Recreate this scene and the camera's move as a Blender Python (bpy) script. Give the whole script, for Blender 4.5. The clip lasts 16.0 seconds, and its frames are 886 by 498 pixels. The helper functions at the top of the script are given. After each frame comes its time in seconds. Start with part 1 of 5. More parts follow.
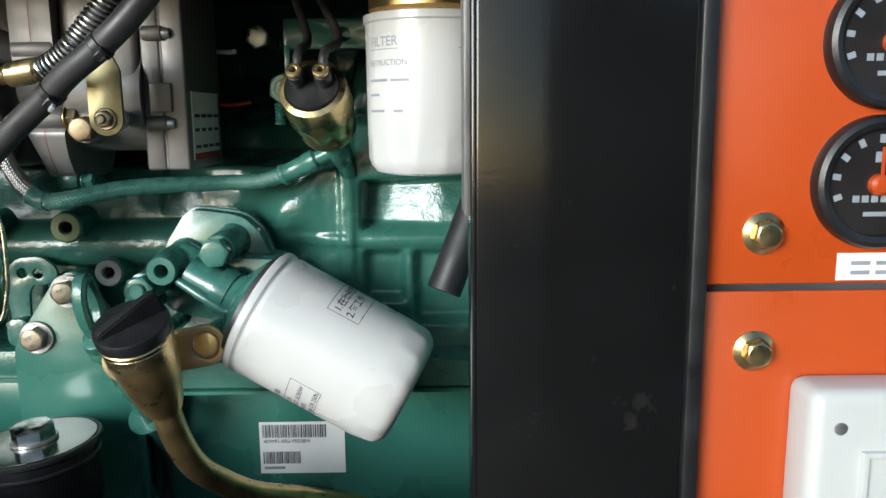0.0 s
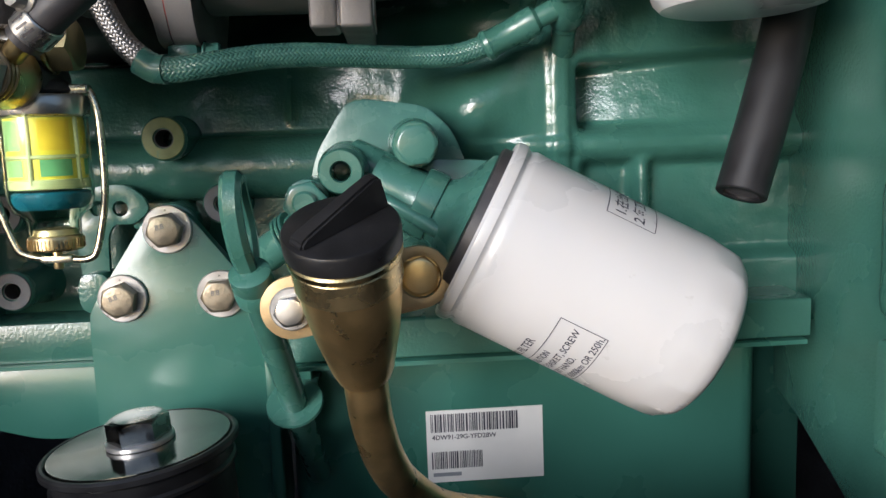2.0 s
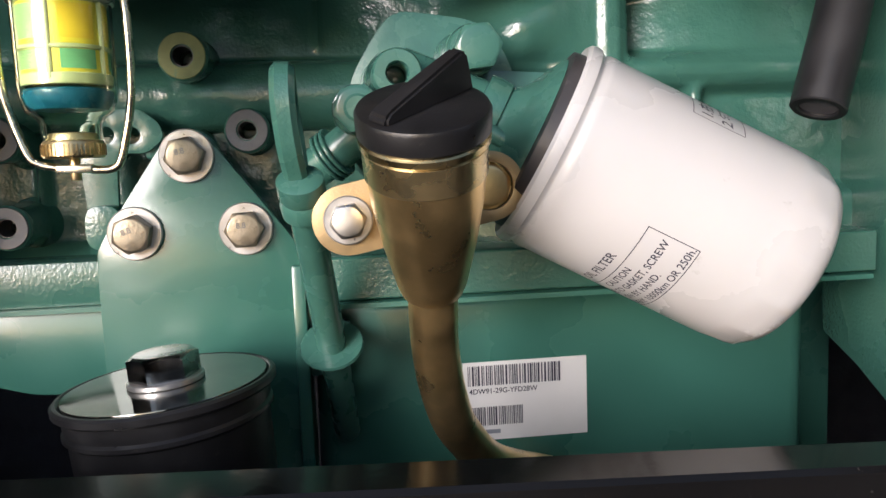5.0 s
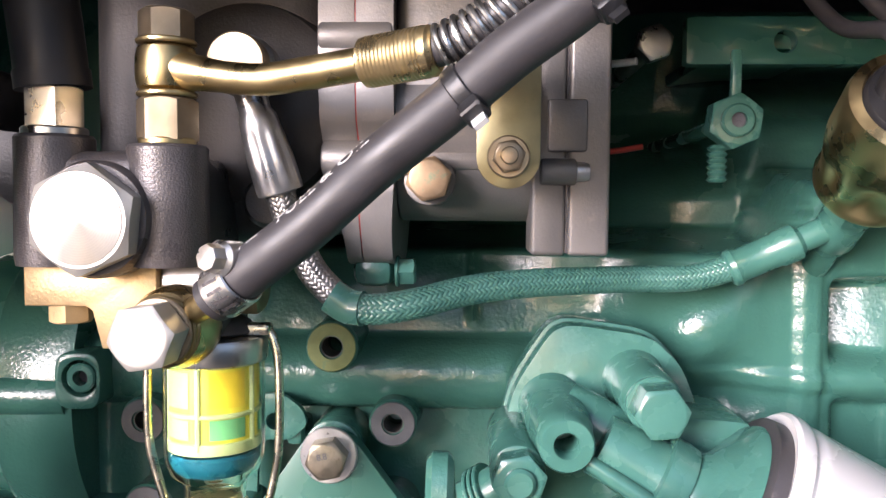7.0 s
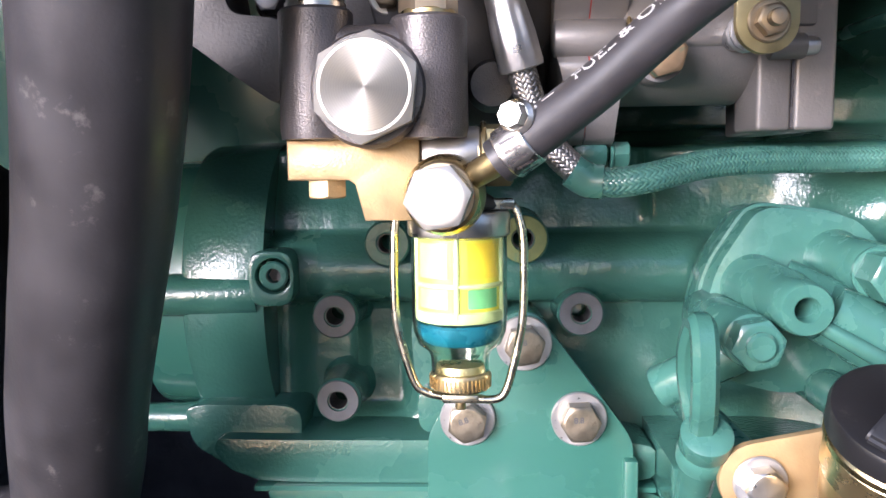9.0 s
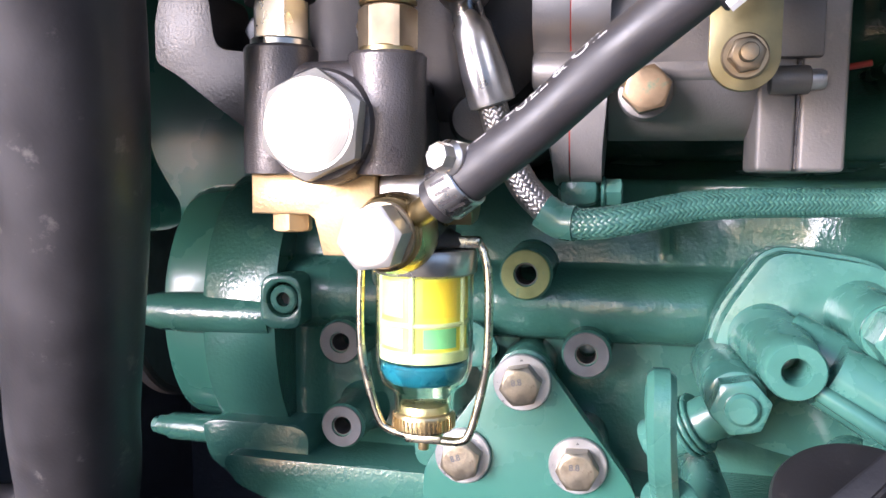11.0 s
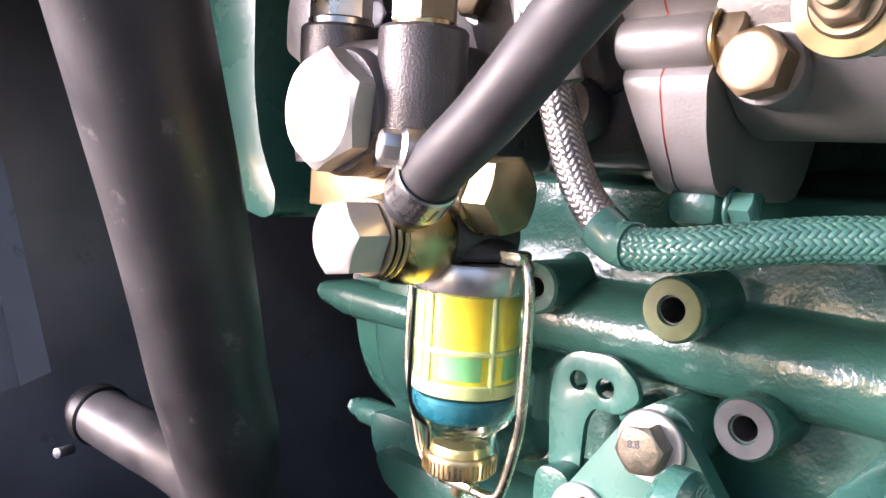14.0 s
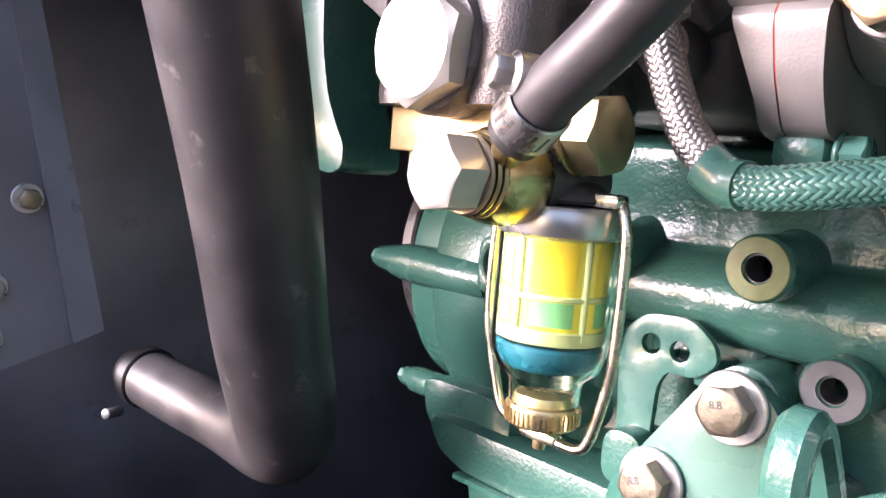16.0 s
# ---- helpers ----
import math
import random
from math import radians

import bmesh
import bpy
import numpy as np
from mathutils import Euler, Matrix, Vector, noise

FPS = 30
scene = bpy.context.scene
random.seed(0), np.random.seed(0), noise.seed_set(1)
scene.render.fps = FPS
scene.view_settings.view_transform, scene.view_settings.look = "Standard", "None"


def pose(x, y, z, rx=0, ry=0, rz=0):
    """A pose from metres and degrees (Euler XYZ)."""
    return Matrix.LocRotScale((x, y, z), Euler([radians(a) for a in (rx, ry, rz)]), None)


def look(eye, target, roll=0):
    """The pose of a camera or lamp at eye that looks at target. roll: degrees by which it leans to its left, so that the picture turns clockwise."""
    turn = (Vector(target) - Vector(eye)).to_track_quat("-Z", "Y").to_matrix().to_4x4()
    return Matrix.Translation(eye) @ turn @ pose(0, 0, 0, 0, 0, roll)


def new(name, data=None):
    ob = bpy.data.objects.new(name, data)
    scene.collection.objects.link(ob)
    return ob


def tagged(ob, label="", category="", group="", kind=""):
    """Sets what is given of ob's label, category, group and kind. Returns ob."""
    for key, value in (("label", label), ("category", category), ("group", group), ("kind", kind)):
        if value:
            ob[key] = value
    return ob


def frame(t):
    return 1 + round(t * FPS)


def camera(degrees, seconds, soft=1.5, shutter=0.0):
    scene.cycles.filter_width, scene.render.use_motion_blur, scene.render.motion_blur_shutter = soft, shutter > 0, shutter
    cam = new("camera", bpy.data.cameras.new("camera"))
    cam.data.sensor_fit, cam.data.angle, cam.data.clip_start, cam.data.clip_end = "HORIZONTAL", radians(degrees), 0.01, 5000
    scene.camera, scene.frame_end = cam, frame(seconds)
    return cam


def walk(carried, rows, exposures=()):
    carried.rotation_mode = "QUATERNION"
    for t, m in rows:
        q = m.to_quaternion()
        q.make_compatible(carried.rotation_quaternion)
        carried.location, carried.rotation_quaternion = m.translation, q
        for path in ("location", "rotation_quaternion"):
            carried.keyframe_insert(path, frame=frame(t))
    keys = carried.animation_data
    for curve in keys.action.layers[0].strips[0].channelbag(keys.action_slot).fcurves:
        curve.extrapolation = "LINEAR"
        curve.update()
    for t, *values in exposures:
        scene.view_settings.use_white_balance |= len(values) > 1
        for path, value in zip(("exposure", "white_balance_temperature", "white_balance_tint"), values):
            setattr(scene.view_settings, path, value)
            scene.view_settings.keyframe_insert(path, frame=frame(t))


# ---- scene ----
cam = camera(59.8, 16.0)
PATH = [
    (0, (-0.002, 0.028, 0.908), (0.019, 1.999, 0.568), -0.5),
    (0.5, (-0.06, 0.045, 0.899), (-0.032, 2.018, 0.578), -1.1),
    (1, (-0.086, 0.112, 0.886), (-0.096, 2.089, 0.588), -2.1),
    (1.5, (-0.107, 0.158, 0.858), (-0.065, 2.139, 0.581), -2.3),
    (2, (-0.151, 0.178, 0.823), (-0.033, 2.156, 0.558), -2.2),
    (2.5, (-0.175, 0.176, 0.794), (0.043, 2.143, 0.502), -2.5),
    (3, (-0.18, 0.161, 0.759), (0.13, 2.117, 0.482), -2.5),
    (3.2, (-0.179, 0.152, 0.754), (0.147, 2.107, 0.485), -2.6),
    (5.5, (-0.195, 0.229, 0.804), (-0.034, 2.211, 0.59), -1.7),
    (6, (-0.194, 0.244, 0.835), (-0.109, 2.235, 0.662), -1.2),
    (6.5, (-0.192, 0.248, 0.869), (-0.142, 2.245, 0.765), -0.5),
    (7, (-0.204, 0.25, 0.893), (-0.287, 2.245, 0.78), 0.4),
    (7.5, (-0.253, 0.244, 0.893), (-0.371, 2.238, 0.788), 0.6),
    (8, (-0.279, 0.244, 0.879), (-0.391, 2.234, 0.712), -0.3),
    (8.5, (-0.287, 0.238, 0.864), (-0.365, 2.224, 0.643), -0.9),
    (10.8, (-0.239, 0.241, 0.873), (-0.604, 2.198, 0.686), 0.4),
    (11, (-0.229, 0.251, 0.873), (-0.661, 2.195, 0.686), 0.5),
    (11.5, (-0.215, 0.263, 0.869), (-0.846, 2.148, 0.645), 1.4),
    (12, (-0.223, 0.273, 0.866), (-0.947, 2.12, 0.609), 1.5),
    (12.5, (-0.186, 0.304, 0.864), (-1.106, 2.06, 0.599), 2.7),
    (13, (-0.17, 0.317, 0.868), (-1.34, 1.918, 0.608), 2.4),
    (13.5, (-0.159, 0.328, 0.872), (-1.446, 1.841, 0.636), 3.1),
    (14, (-0.147, 0.34, 0.875), (-1.519, 1.779, 0.659), 3.5),
    (14.5, (-0.147, 0.341, 0.859), (-1.576, 1.721, 0.631), 3.3),
    (15, (-0.147, 0.341, 0.858), (-1.599, 1.696, 0.625), 3.7),
    (15.5, (-0.149, 0.34, 0.856), (-1.595, 1.7, 0.612), 4.1),
    (16, (-0.163, 0.33, 0.859), (-1.567, 1.735, 0.625), 4.7),
]
walk(cam, [(t, look(eye, target, roll)) for t, eye, target, roll in PATH], exposures=[(0, 0.72, 5800, 2), (0.5, 0.72, 5750, 2), (1.5, 0.66, 5800, 8), (2.0, 0.6, 6050, 13), (3.0, 0.78, 6200, 16), (5.5, 0.8, 6450, 18), (6.5, 1.3, 6200, 21), (7.0, 1.7, 6150, 25), (8.5, 1.78, 5850, 24), (11.0, 1.98, 5800, 26), (12.5, 2.2, 6000, 28), (14.5, 2.5, 6250, 33), (16.0, 2.5, 6350, 34)])

# ---- daylight through the open door of the canopy ----
world = bpy.data.worlds.new("daylight")
scene.world = world
world.use_nodes = True
wn = world.node_tree.nodes
sky = wn.new("ShaderNodeTexSky")
sky.sky_type = "NISHITA"
sky.sun_disc = False
sky.sun_elevation, sky.sun_rotation = radians(13), radians(217)
wn["Background"].inputs[1].default_value = 0.13
world.node_tree.links.new(sky.outputs[0], wn["Background"].inputs[0])
sun = new("sun", bpy.data.lights.new("sun", "SUN"))
sun.data.energy, sun.data.angle, sun.data.color = 2.45, radians(27), (1.0, 0.985, 0.97)
sun.matrix_world = look((-1.959, -1.834, 1.475), (-0.2, 0.5, 0.8))


# ---- materials ----
def material(name, color, rough=0.5, metal=0.0, grain=0.0, grain_scale=400.0, relief=0.0003, vary=0.12, vary_scale=25.0,
             coat=0.0, wear=None, wear_amount=0.0, wear_scale=60.0, spec=0.5, rough_vary=0.12):
    m = bpy.data.materials.new(name)
    m.use_nodes = True
    n, l = m.node_tree.nodes, m.node_tree.links
    b = n["Principled BSDF"]
    b.inputs["Metallic"].default_value = metal
    b.inputs["Coat Weight"].default_value = coat
    b.inputs["Coat Roughness"].default_value = 0.12
    b.inputs["Specular IOR Level"].default_value = spec
    tc = n.new("ShaderNodeTexCoord")
    big = n.new("ShaderNodeTexNoise")
    big.inputs["Scale"].default_value, big.inputs["Detail"].default_value = vary_scale, 6.0
    l.new(tc.outputs["Object"], big.inputs["Vector"])
    ramp = n.new("ShaderNodeMapRange")
    ramp.inputs[1].default_value, ramp.inputs[2].default_value = 0.3, 0.7
    ramp.inputs[3].default_value, ramp.inputs[4].default_value = 1 - vary, 1 + vary
    l.new(big.outputs[0], ramp.inputs[0])
    mul = n.new("ShaderNodeMix")
    mul.data_type, mul.blend_type = "RGBA", "MULTIPLY"
    mul.inputs[0].default_value = 1.0
    mul.inputs[6].default_value = (*color, 1)
    l.new(ramp.outputs[0], mul.inputs[7])
    out = mul.outputs[2]
    if wear:
        spots = n.new("ShaderNodeTexNoise")
        spots.inputs["Scale"].default_value, spots.inputs["Detail"].default_value, spots.inputs["Roughness"].default_value = wear_scale, 9.0, 0.7
        l.new(tc.outputs["Object"], spots.inputs["Vector"])
        cut = n.new("ShaderNodeMapRange")
        cut.inputs[1].default_value, cut.inputs[2].default_value = 0.68 - 0.25 * wear_amount, 0.76 - 0.2 * wear_amount
        l.new(spots.outputs[0], cut.inputs[0])
        mix = n.new("ShaderNodeMix")
        mix.data_type = "RGBA"
        l.new(cut.outputs[0], mix.inputs[0])
        l.new(out, mix.inputs[6])
        mix.inputs[7].default_value = (*wear, 1)
        out = mix.outputs[2]
    l.new(out, b.inputs["Base Color"])
    rr = n.new("ShaderNodeMapRange")
    rr.inputs[1].default_value, rr.inputs[2].default_value = 0.3, 0.7
    rr.inputs[3].default_value, rr.inputs[4].default_value = max(0.02, rough - rough_vary), min(1, rough + rough_vary)
    fine = n.new("ShaderNodeTexNoise")
    fine.inputs["Scale"].default_value, fine.inputs["Detail"].default_value = grain_scale, 3.0
    l.new(tc.outputs["Object"], fine.inputs["Vector"])
    l.new(big.outputs[0], rr.inputs[0])
    l.new(rr.outputs[0], b.inputs["Roughness"])
    if grain:
        bump = n.new("ShaderNodeBump")
        bump.inputs["Strength"].default_value, bump.inputs["Distance"].default_value = grain, relief
        l.new(fine.outputs[0], bump.inputs["Height"])
        l.new(bump.outputs[0], b.inputs["Normal"])
        if coat:
            l.new(bump.outputs[0], b.inputs["Coat Normal"])
    return m


def turned_material(name, color, rough):
    """Bare steel faced on a lathe: fine rings round the object's own y axis."""
    m = material(name, color, rough, 1.0, vary=0.05, vary_scale=90)
    n, l = m.node_tree.nodes, m.node_tree.links
    bsdf = n["Principled BSDF"]
    bsdf.inputs["Anisotropic"].default_value = 0.75
    tan = n.new("ShaderNodeTangent")
    tan.direction_type, tan.axis = "RADIAL", "Y"
    l.new(tan.outputs[0], bsdf.inputs["Tangent"])
    tc = n.new("ShaderNodeTexCoord")
    w = n.new("ShaderNodeTexWave")
    w.wave_type, w.rings_direction = "RINGS", "Y"
    w.inputs["Scale"].default_value, w.inputs["Distortion"].default_value, w.inputs["Detail"].default_value = 420.0, 6.0, 5.0
    w.inputs["Detail Scale"].default_value, w.inputs["Detail Roughness"].default_value = 3.0, 0.8
    l.new(tc.outputs["Object"], w.inputs["Vector"])
    tone = n.new("ShaderNodeMix")
    tone.data_type = "RGBA"
    tone.inputs[6].default_value = (*[c * 0.95 for c in color], 1)
    tone.inputs[7].default_value = (*[c * 1.04 for c in color], 1)
    l.new(w.outputs["Fac"], tone.inputs[0])
    l.new(tone.outputs[2], bsdf.inputs["Base Color"])
    return m


GREEN = (0.040, 0.130, 0.102)
green_cast = material("green_cast_paint", GREEN, 0.22, grain=0.6, grain_scale=560, relief=0.0004, vary=0.14, vary_scale=18, coat=0.35,
                      wear=(0.026, 0.125, 0.095), wear_amount=0.1, wear_scale=45)
green_smooth = material("green_smooth_paint", (0.037, 0.140, 0.108), 0.28, grain=0.12, grain_scale=300, relief=0.0004, vary=0.07, vary_scale=14, coat=0.3,
                        wear=(0.05, 0.22, 0.175), wear_amount=0.15, wear_scale=26)
green_fit = material("green_fitting_paint", (0.048, 0.150, 0.120), 0.26, grain=0.2, grain_scale=500, relief=0.0003, vary=0.12, vary_scale=70, coat=0.3,
                     wear=(0.13, 0.25, 0.21), wear_amount=0.12, wear_scale=160)
olive_face = material("primer_olive", (0.17, 0.2, 0.07), 0.42, grain=0.3, grain_scale=700, vary=0.25, vary_scale=120, wear=(0.03, 0.17, 0.12), wear_amount=0.4, wear_scale=110)
grey_face = material("bare_iron_grey", (0.11, 0.115, 0.125), 0.5, 0.4, grain=0.3, grain_scale=800, vary=0.2, vary_scale=150)
cast_iron = material("dark_cast_iron", (0.085, 0.077, 0.077), 0.36, 0.35, grain=0.7, grain_scale=1500, relief=0.0003, vary=0.2, vary_scale=60, coat=0.15)
alu = material("cast_aluminium", (0.19, 0.181, 0.175), 0.46, 0.45, grain=0.5, grain_scale=1100, relief=0.0002, vary=0.12, vary_scale=50, wear=(0.25, 0.23, 0.21), wear_amount=0.2)
alu_mid = material("weathered_aluminium", (0.085, 0.08, 0.077), 0.5, 0.45, grain=0.6, grain_scale=900, relief=0.0003, vary=0.2, vary_scale=40)
# aluminium darkened for the shade of the radiator hose on the drive case
alu_dark = material("shaded_aluminium", (0.075, 0.071, 0.071), 0.5, 0.5, grain=0.5, grain_scale=900, relief=0.0003, vary=0.2, vary_scale=30)
steel = material("bright_steel", (0.60, 0.585, 0.55), 0.33, 1.0, grain=0.15, grain_scale=900, relief=0.0001, vary=0.12, vary_scale=120)
steel_dull = material("dull_steel", (0.5, 0.5, 0.5), 0.36, 0.9, grain=0.2, grain_scale=700, relief=0.0002, vary=0.2, vary_scale=90, wear=(0.28, 0.27, 0.25), wear_amount=0.3, wear_scale=140)
washer_mat = material("zinc_washer", (0.5, 0.495, 0.49), 0.36, 0.7, grain=0.15, grain_scale=900, vary=0.15, vary_scale=150)
turned = turned_material("turned_steel", (0.16, 0.156, 0.146), 0.42)
satin_zinc = material("satin_zinc", (0.46, 0.445, 0.405), 0.46, 0.6, grain=0.15, grain_scale=900, relief=0.0001, vary=0.14, vary_scale=110, rough_vary=0.08)
zinc_gold = material("yellow_zinc", (0.36, 0.29, 0.20), 0.42, 0.85, grain=0.2, grain_scale=900, relief=0.0001, vary=0.2, vary_scale=120, wear=(0.4, 0.25, 0.13), wear_amount=0.3, wear_scale=150)
gold = material("gold_passivate", (0.54, 0.42, 0.21), 0.3, 1.0, vary=0.15, vary_scale=80, wear=(0.45, 0.3, 0.12), wear_amount=0.2, wear_scale=120)
pitted_zinc = material("pitted_zinc", (0.27, 0.235, 0.175), 0.42, 0.85, grain=0.5, grain_scale=520, relief=0.0003, vary=0.3, vary_scale=170, wear=(0.17, 0.115, 0.07), wear_amount=0.35, wear_scale=260)
olive_zinc = material("olive_zinc", (0.30, 0.26, 0.14), 0.45, 0.85, grain=0.2, grain_scale=900, relief=0.0001, vary=0.2, vary_scale=120, wear=(0.22, 0.22, 0.11), wear_amount=0.3, wear_scale=150)
brass = material("brass", (0.62, 0.48, 0.25), 0.3, 0.95, grain=0.1, grain_scale=900, vary=0.12, vary_scale=90)
brass_old = material("stained_brass", (0.82, 0.59, 0.28), 0.33, 0.96, grain=0.3, grain_scale=420, relief=0.0003, vary=0.16, vary_scale=70, rough_vary=0.08, wear=(0.36, 0.23, 0.10), wear_amount=0.08, wear_scale=160)
brass_bar = material("lacquered_brass_bar", (0.43, 0.31, 0.16), 0.42, 0.5, grain=0.4, grain_scale=900, vary=0.1, vary_scale=90)
rubber = material("black_rubber", (0.040, 0.038, 0.041), 0.45, grain=0.35, grain_scale=600, relief=0.0002, vary=0.25, vary_scale=40, wear=(0.12, 0.112, 0.106), wear_amount=0.30, wear_scale=75)
rubber_hose = material("rubber_hose", (0.032, 0.030, 0.032), 0.5, grain=0.25, grain_scale=700, relief=0.0002, vary=0.2, vary_scale=60)
plastic = material("black_plastic", (0.012, 0.012, 0.013), 0.38, grain=0.3, grain_scale=900, relief=0.0002, vary=0.2, vary_scale=60, wear=(0.035, 0.031, 0.028), wear_amount=0.3, wear_scale=150)
black_paint = material("black_powder_coat", (0.007, 0.0068, 0.007), 0.13, grain=0.10, grain_scale=300, relief=0.0003, vary=0.2, vary_scale=20, spec=0.3, rough_vary=0.05, wear=(0.02, 0.019, 0.018), wear_amount=0.25, wear_scale=30)
sill_paint = material("dusty_black_enamel", (0.007, 0.0068, 0.007), 0.13, grain=0.10, grain_scale=300, relief=0.0003, vary=0.2, vary_scale=20, spec=0.3, rough_vary=0.05, wear=(0.11, 0.095, 0.08), wear_amount=0.09, wear_scale=330)
grey_sheet = material("grey_sheet_steel", (0.22, 0.215, 0.235), 0.45, 0.1, grain=0.2, grain_scale=300, vary=0.25, vary_scale=14, wear=(0.10, 0.09, 0.09), wear_amount=0.2, wear_scale=24)
dark_sheet = material("dark_sheet_steel", (0.19, 0.187, 0.205), 0.42, 0.1, grain=0.2, grain_scale=300, vary=0.25, vary_scale=12, wear=(0.13, 0.12, 0.12), wear_amount=0.2, wear_scale=20)
foam = material("black_lining", (0.09, 0.09, 0.105), 0.8, grain=0.8, grain_scale=220, relief=0.001, vary=0.3, vary_scale=30)
white_can = material("white_can_paint", (0.56, 0.56, 0.56), 0.3, grain=0.05, grain_scale=300, vary=0.03, vary_scale=14, coat=0.25, wear=(0.44, 0.435, 0.42), wear_amount=0.1, wear_scale=60)
mount_chrome = material("scuffed_chrome", (0.42, 0.41, 0.40), 0.2, 1.0, grain=0.2, grain_scale=500, relief=0.0002, vary=0.3, vary_scale=120, wear=(0.7, 0.68, 0.64), wear_amount=0.3, wear_scale=140)
white_paper = material("white_label", (0.78, 0.77, 0.75), 0.45, vary=0.03, vary_scale=40)
ink = material("printed_ink", (0.03, 0.03, 0.05), 0.5, vary=0.1, vary_scale=200)
ink_grey = material("grey_ink", (0.25, 0.27, 0.3), 0.5, vary=0.1, vary_scale=200)
hose_print = material("white_hose_print", (0.42, 0.41, 0.40), 0.5, vary=0.3, vary_scale=900)
red_sealant = material("red_sealant", (0.30, 0.03, 0.02), 0.5, vary=0.2, vary_scale=200)
orange = material("orange_enamel", (0.40, 0.055, 0.006), 0.35, grain=0.12, grain_scale=300, relief=0.0003, vary=0.05, vary_scale=10, coat=0.2)
gauge_face = material("gauge_black", (0.015, 0.013, 0.013), 0.35, vary=0.1)
box_grey = material("light_grey_plastic", (0.48, 0.49, 0.485), 0.38, grain=0.15, grain_scale=500, vary=0.03, vary_scale=30)
cream = material("cream_plastic", (0.36, 0.40, 0.18), 0.4, vary=0.05, vary_scale=150)
blue_ring = material("blue_seal", (0.005, 0.075, 0.11), 0.3, vary=0.2, vary_scale=90)
ground_mat = material("concrete_ground", (0.115, 0.098, 0.082), 0.8, grain=0.6, grain_scale=60, relief=0.002, vary=0.2, vary_scale=3)
far_mat = material("dark_unseen_wall", (0.09, 0.088, 0.085), 0.7, grain=0.4, grain_scale=40, relief=0.002, vary=0.2, vary_scale=2)
disc_chrome = material("dark_plated_steel", (0.24, 0.235, 0.225), 0.14, 1.0, grain=0.1, grain_scale=500, vary=0.3, vary_scale=40, wear=(0.4, 0.39, 0.36), wear_amount=0.2, wear_scale=50)
bail_zinc = material("pale_zinc_wire", (0.72, 0.66, 0.5), 0.26, 1.0, vary=0.12, vary_scale=120)


def clear_material(name, color, rough, weight):
    m = bpy.data.materials.new(name)
    m.use_nodes = True
    b = m.node_tree.nodes["Principled BSDF"]
    b.inputs["Base Color"].default_value = (*color, 1)
    b.inputs["Roughness"].default_value = rough
    b.inputs["Transmission Weight"].default_value = weight
    b.inputs["IOR"].default_value = 1.3
    return m


bowl_glass = clear_material("bowl_glass", (0.93, 1.0, 0.9), 0.02, 1.0)


def stained_screen():
    """Fine mesh strainer soaked with yellow fuel: lets part of the light through."""
    m = bpy.data.materials.new("yellow_strainer")
    m.use_nodes = True
    n, l = m.node_tree.nodes, m.node_tree.links
    b = n["Principled BSDF"]
    tc = n.new("ShaderNodeTexCoord")
    noise_tex = n.new("ShaderNodeTexNoise")
    noise_tex.inputs["Scale"].default_value = 90.0
    l.new(tc.outputs["Object"], noise_tex.inputs["Vector"])
    mix = n.new("ShaderNodeMix")
    mix.data_type = "RGBA"
    mix.inputs[6].default_value = (0.64, 0.50, 0.02, 1)
    mix.inputs[7].default_value = (0.60, 0.54, 0.05, 1)
    l.new(noise_tex.outputs[0], mix.inputs[0])
    l.new(mix.outputs[2], b.inputs["Base Color"])
    b.inputs["Roughness"].default_value = 0.45
    return m


strainer = stained_screen()
strainer_amber = material("amber_wet_strainer", (0.62, 0.44, 0.02), 0.4, vary=0.12, vary_scale=90)
strainer_lime = material("lime_wet_strainer", (0.20, 0.33, 0.13), 0.4, vary=0.12, vary_scale=90)
strainer_green = material("green_wet_strainer", (0.12, 0.34, 0.14), 0.4, vary=0.15, vary_scale=120)


# ---- mesh helpers ----
def V(*a):
    return Vector(a)


def frame_of(axis):
    """Two unit vectors square to the axis; the second one points up where it can."""
    a = Vector(axis).normalized()
    up = Vector((0, 0, 1)) if abs(a.z) < 0.9 else Vector((0, 1, 0))
    u = up.cross(a).normalized()
    return u, a.cross(u)


def lathe(profile, origin, axis, seg=40, bm=None, close=True, start=0.0, flat=()):
    """Turns (radius, distance along the axis) points round the axis."""
    bm = bm or bmesh.new()
    o, a = Vector(origin), Vector(axis).normalized()
    u, w = frame_of(a)
    rings = []
    for r, h in profile:
        c = o + a * h
        if r < 1e-6:
            rings.append([bm.verts.new(c)])
        else:
            rings.append([bm.verts.new(c + (u * math.cos(start + 2 * math.pi * i / seg) + w * math.sin(start + 2 * math.pi * i / seg)) * r) for i in range(seg)])
    for p, q in zip(rings, rings[1:]):
        for i in range(seg):
            j = (i + 1) % seg
            if len(p) == 1 and len(q) == 1:
                continue
            if len(p) == 1:
                bm.faces.new((p[0], q[j], q[i]))
            elif len(q) == 1:
                bm.faces.new((p[i], p[j], q[0]))
            else:
                bm.faces.new((p[i], p[j], q[j], q[i]))
    if close:
        if len(rings[0]) > 1:
            bm.faces.new(rings[0][::-1])
        if len(rings[-1]) > 1:
            bm.faces.new(rings[-1])
    return bm


def rounded_rod(r, length, origin, axis, bevel=0.001, seg=32, bm=None):
    b = min(bevel, r * 0.6, length * 0.45)
    return lathe([(r - b, 0), (r - b * 0.3, b * 0.3), (r, b), (r, length - b), (r - b * 0.3, length - b * 0.3), (r - b, length)], origin, axis, seg, bm)


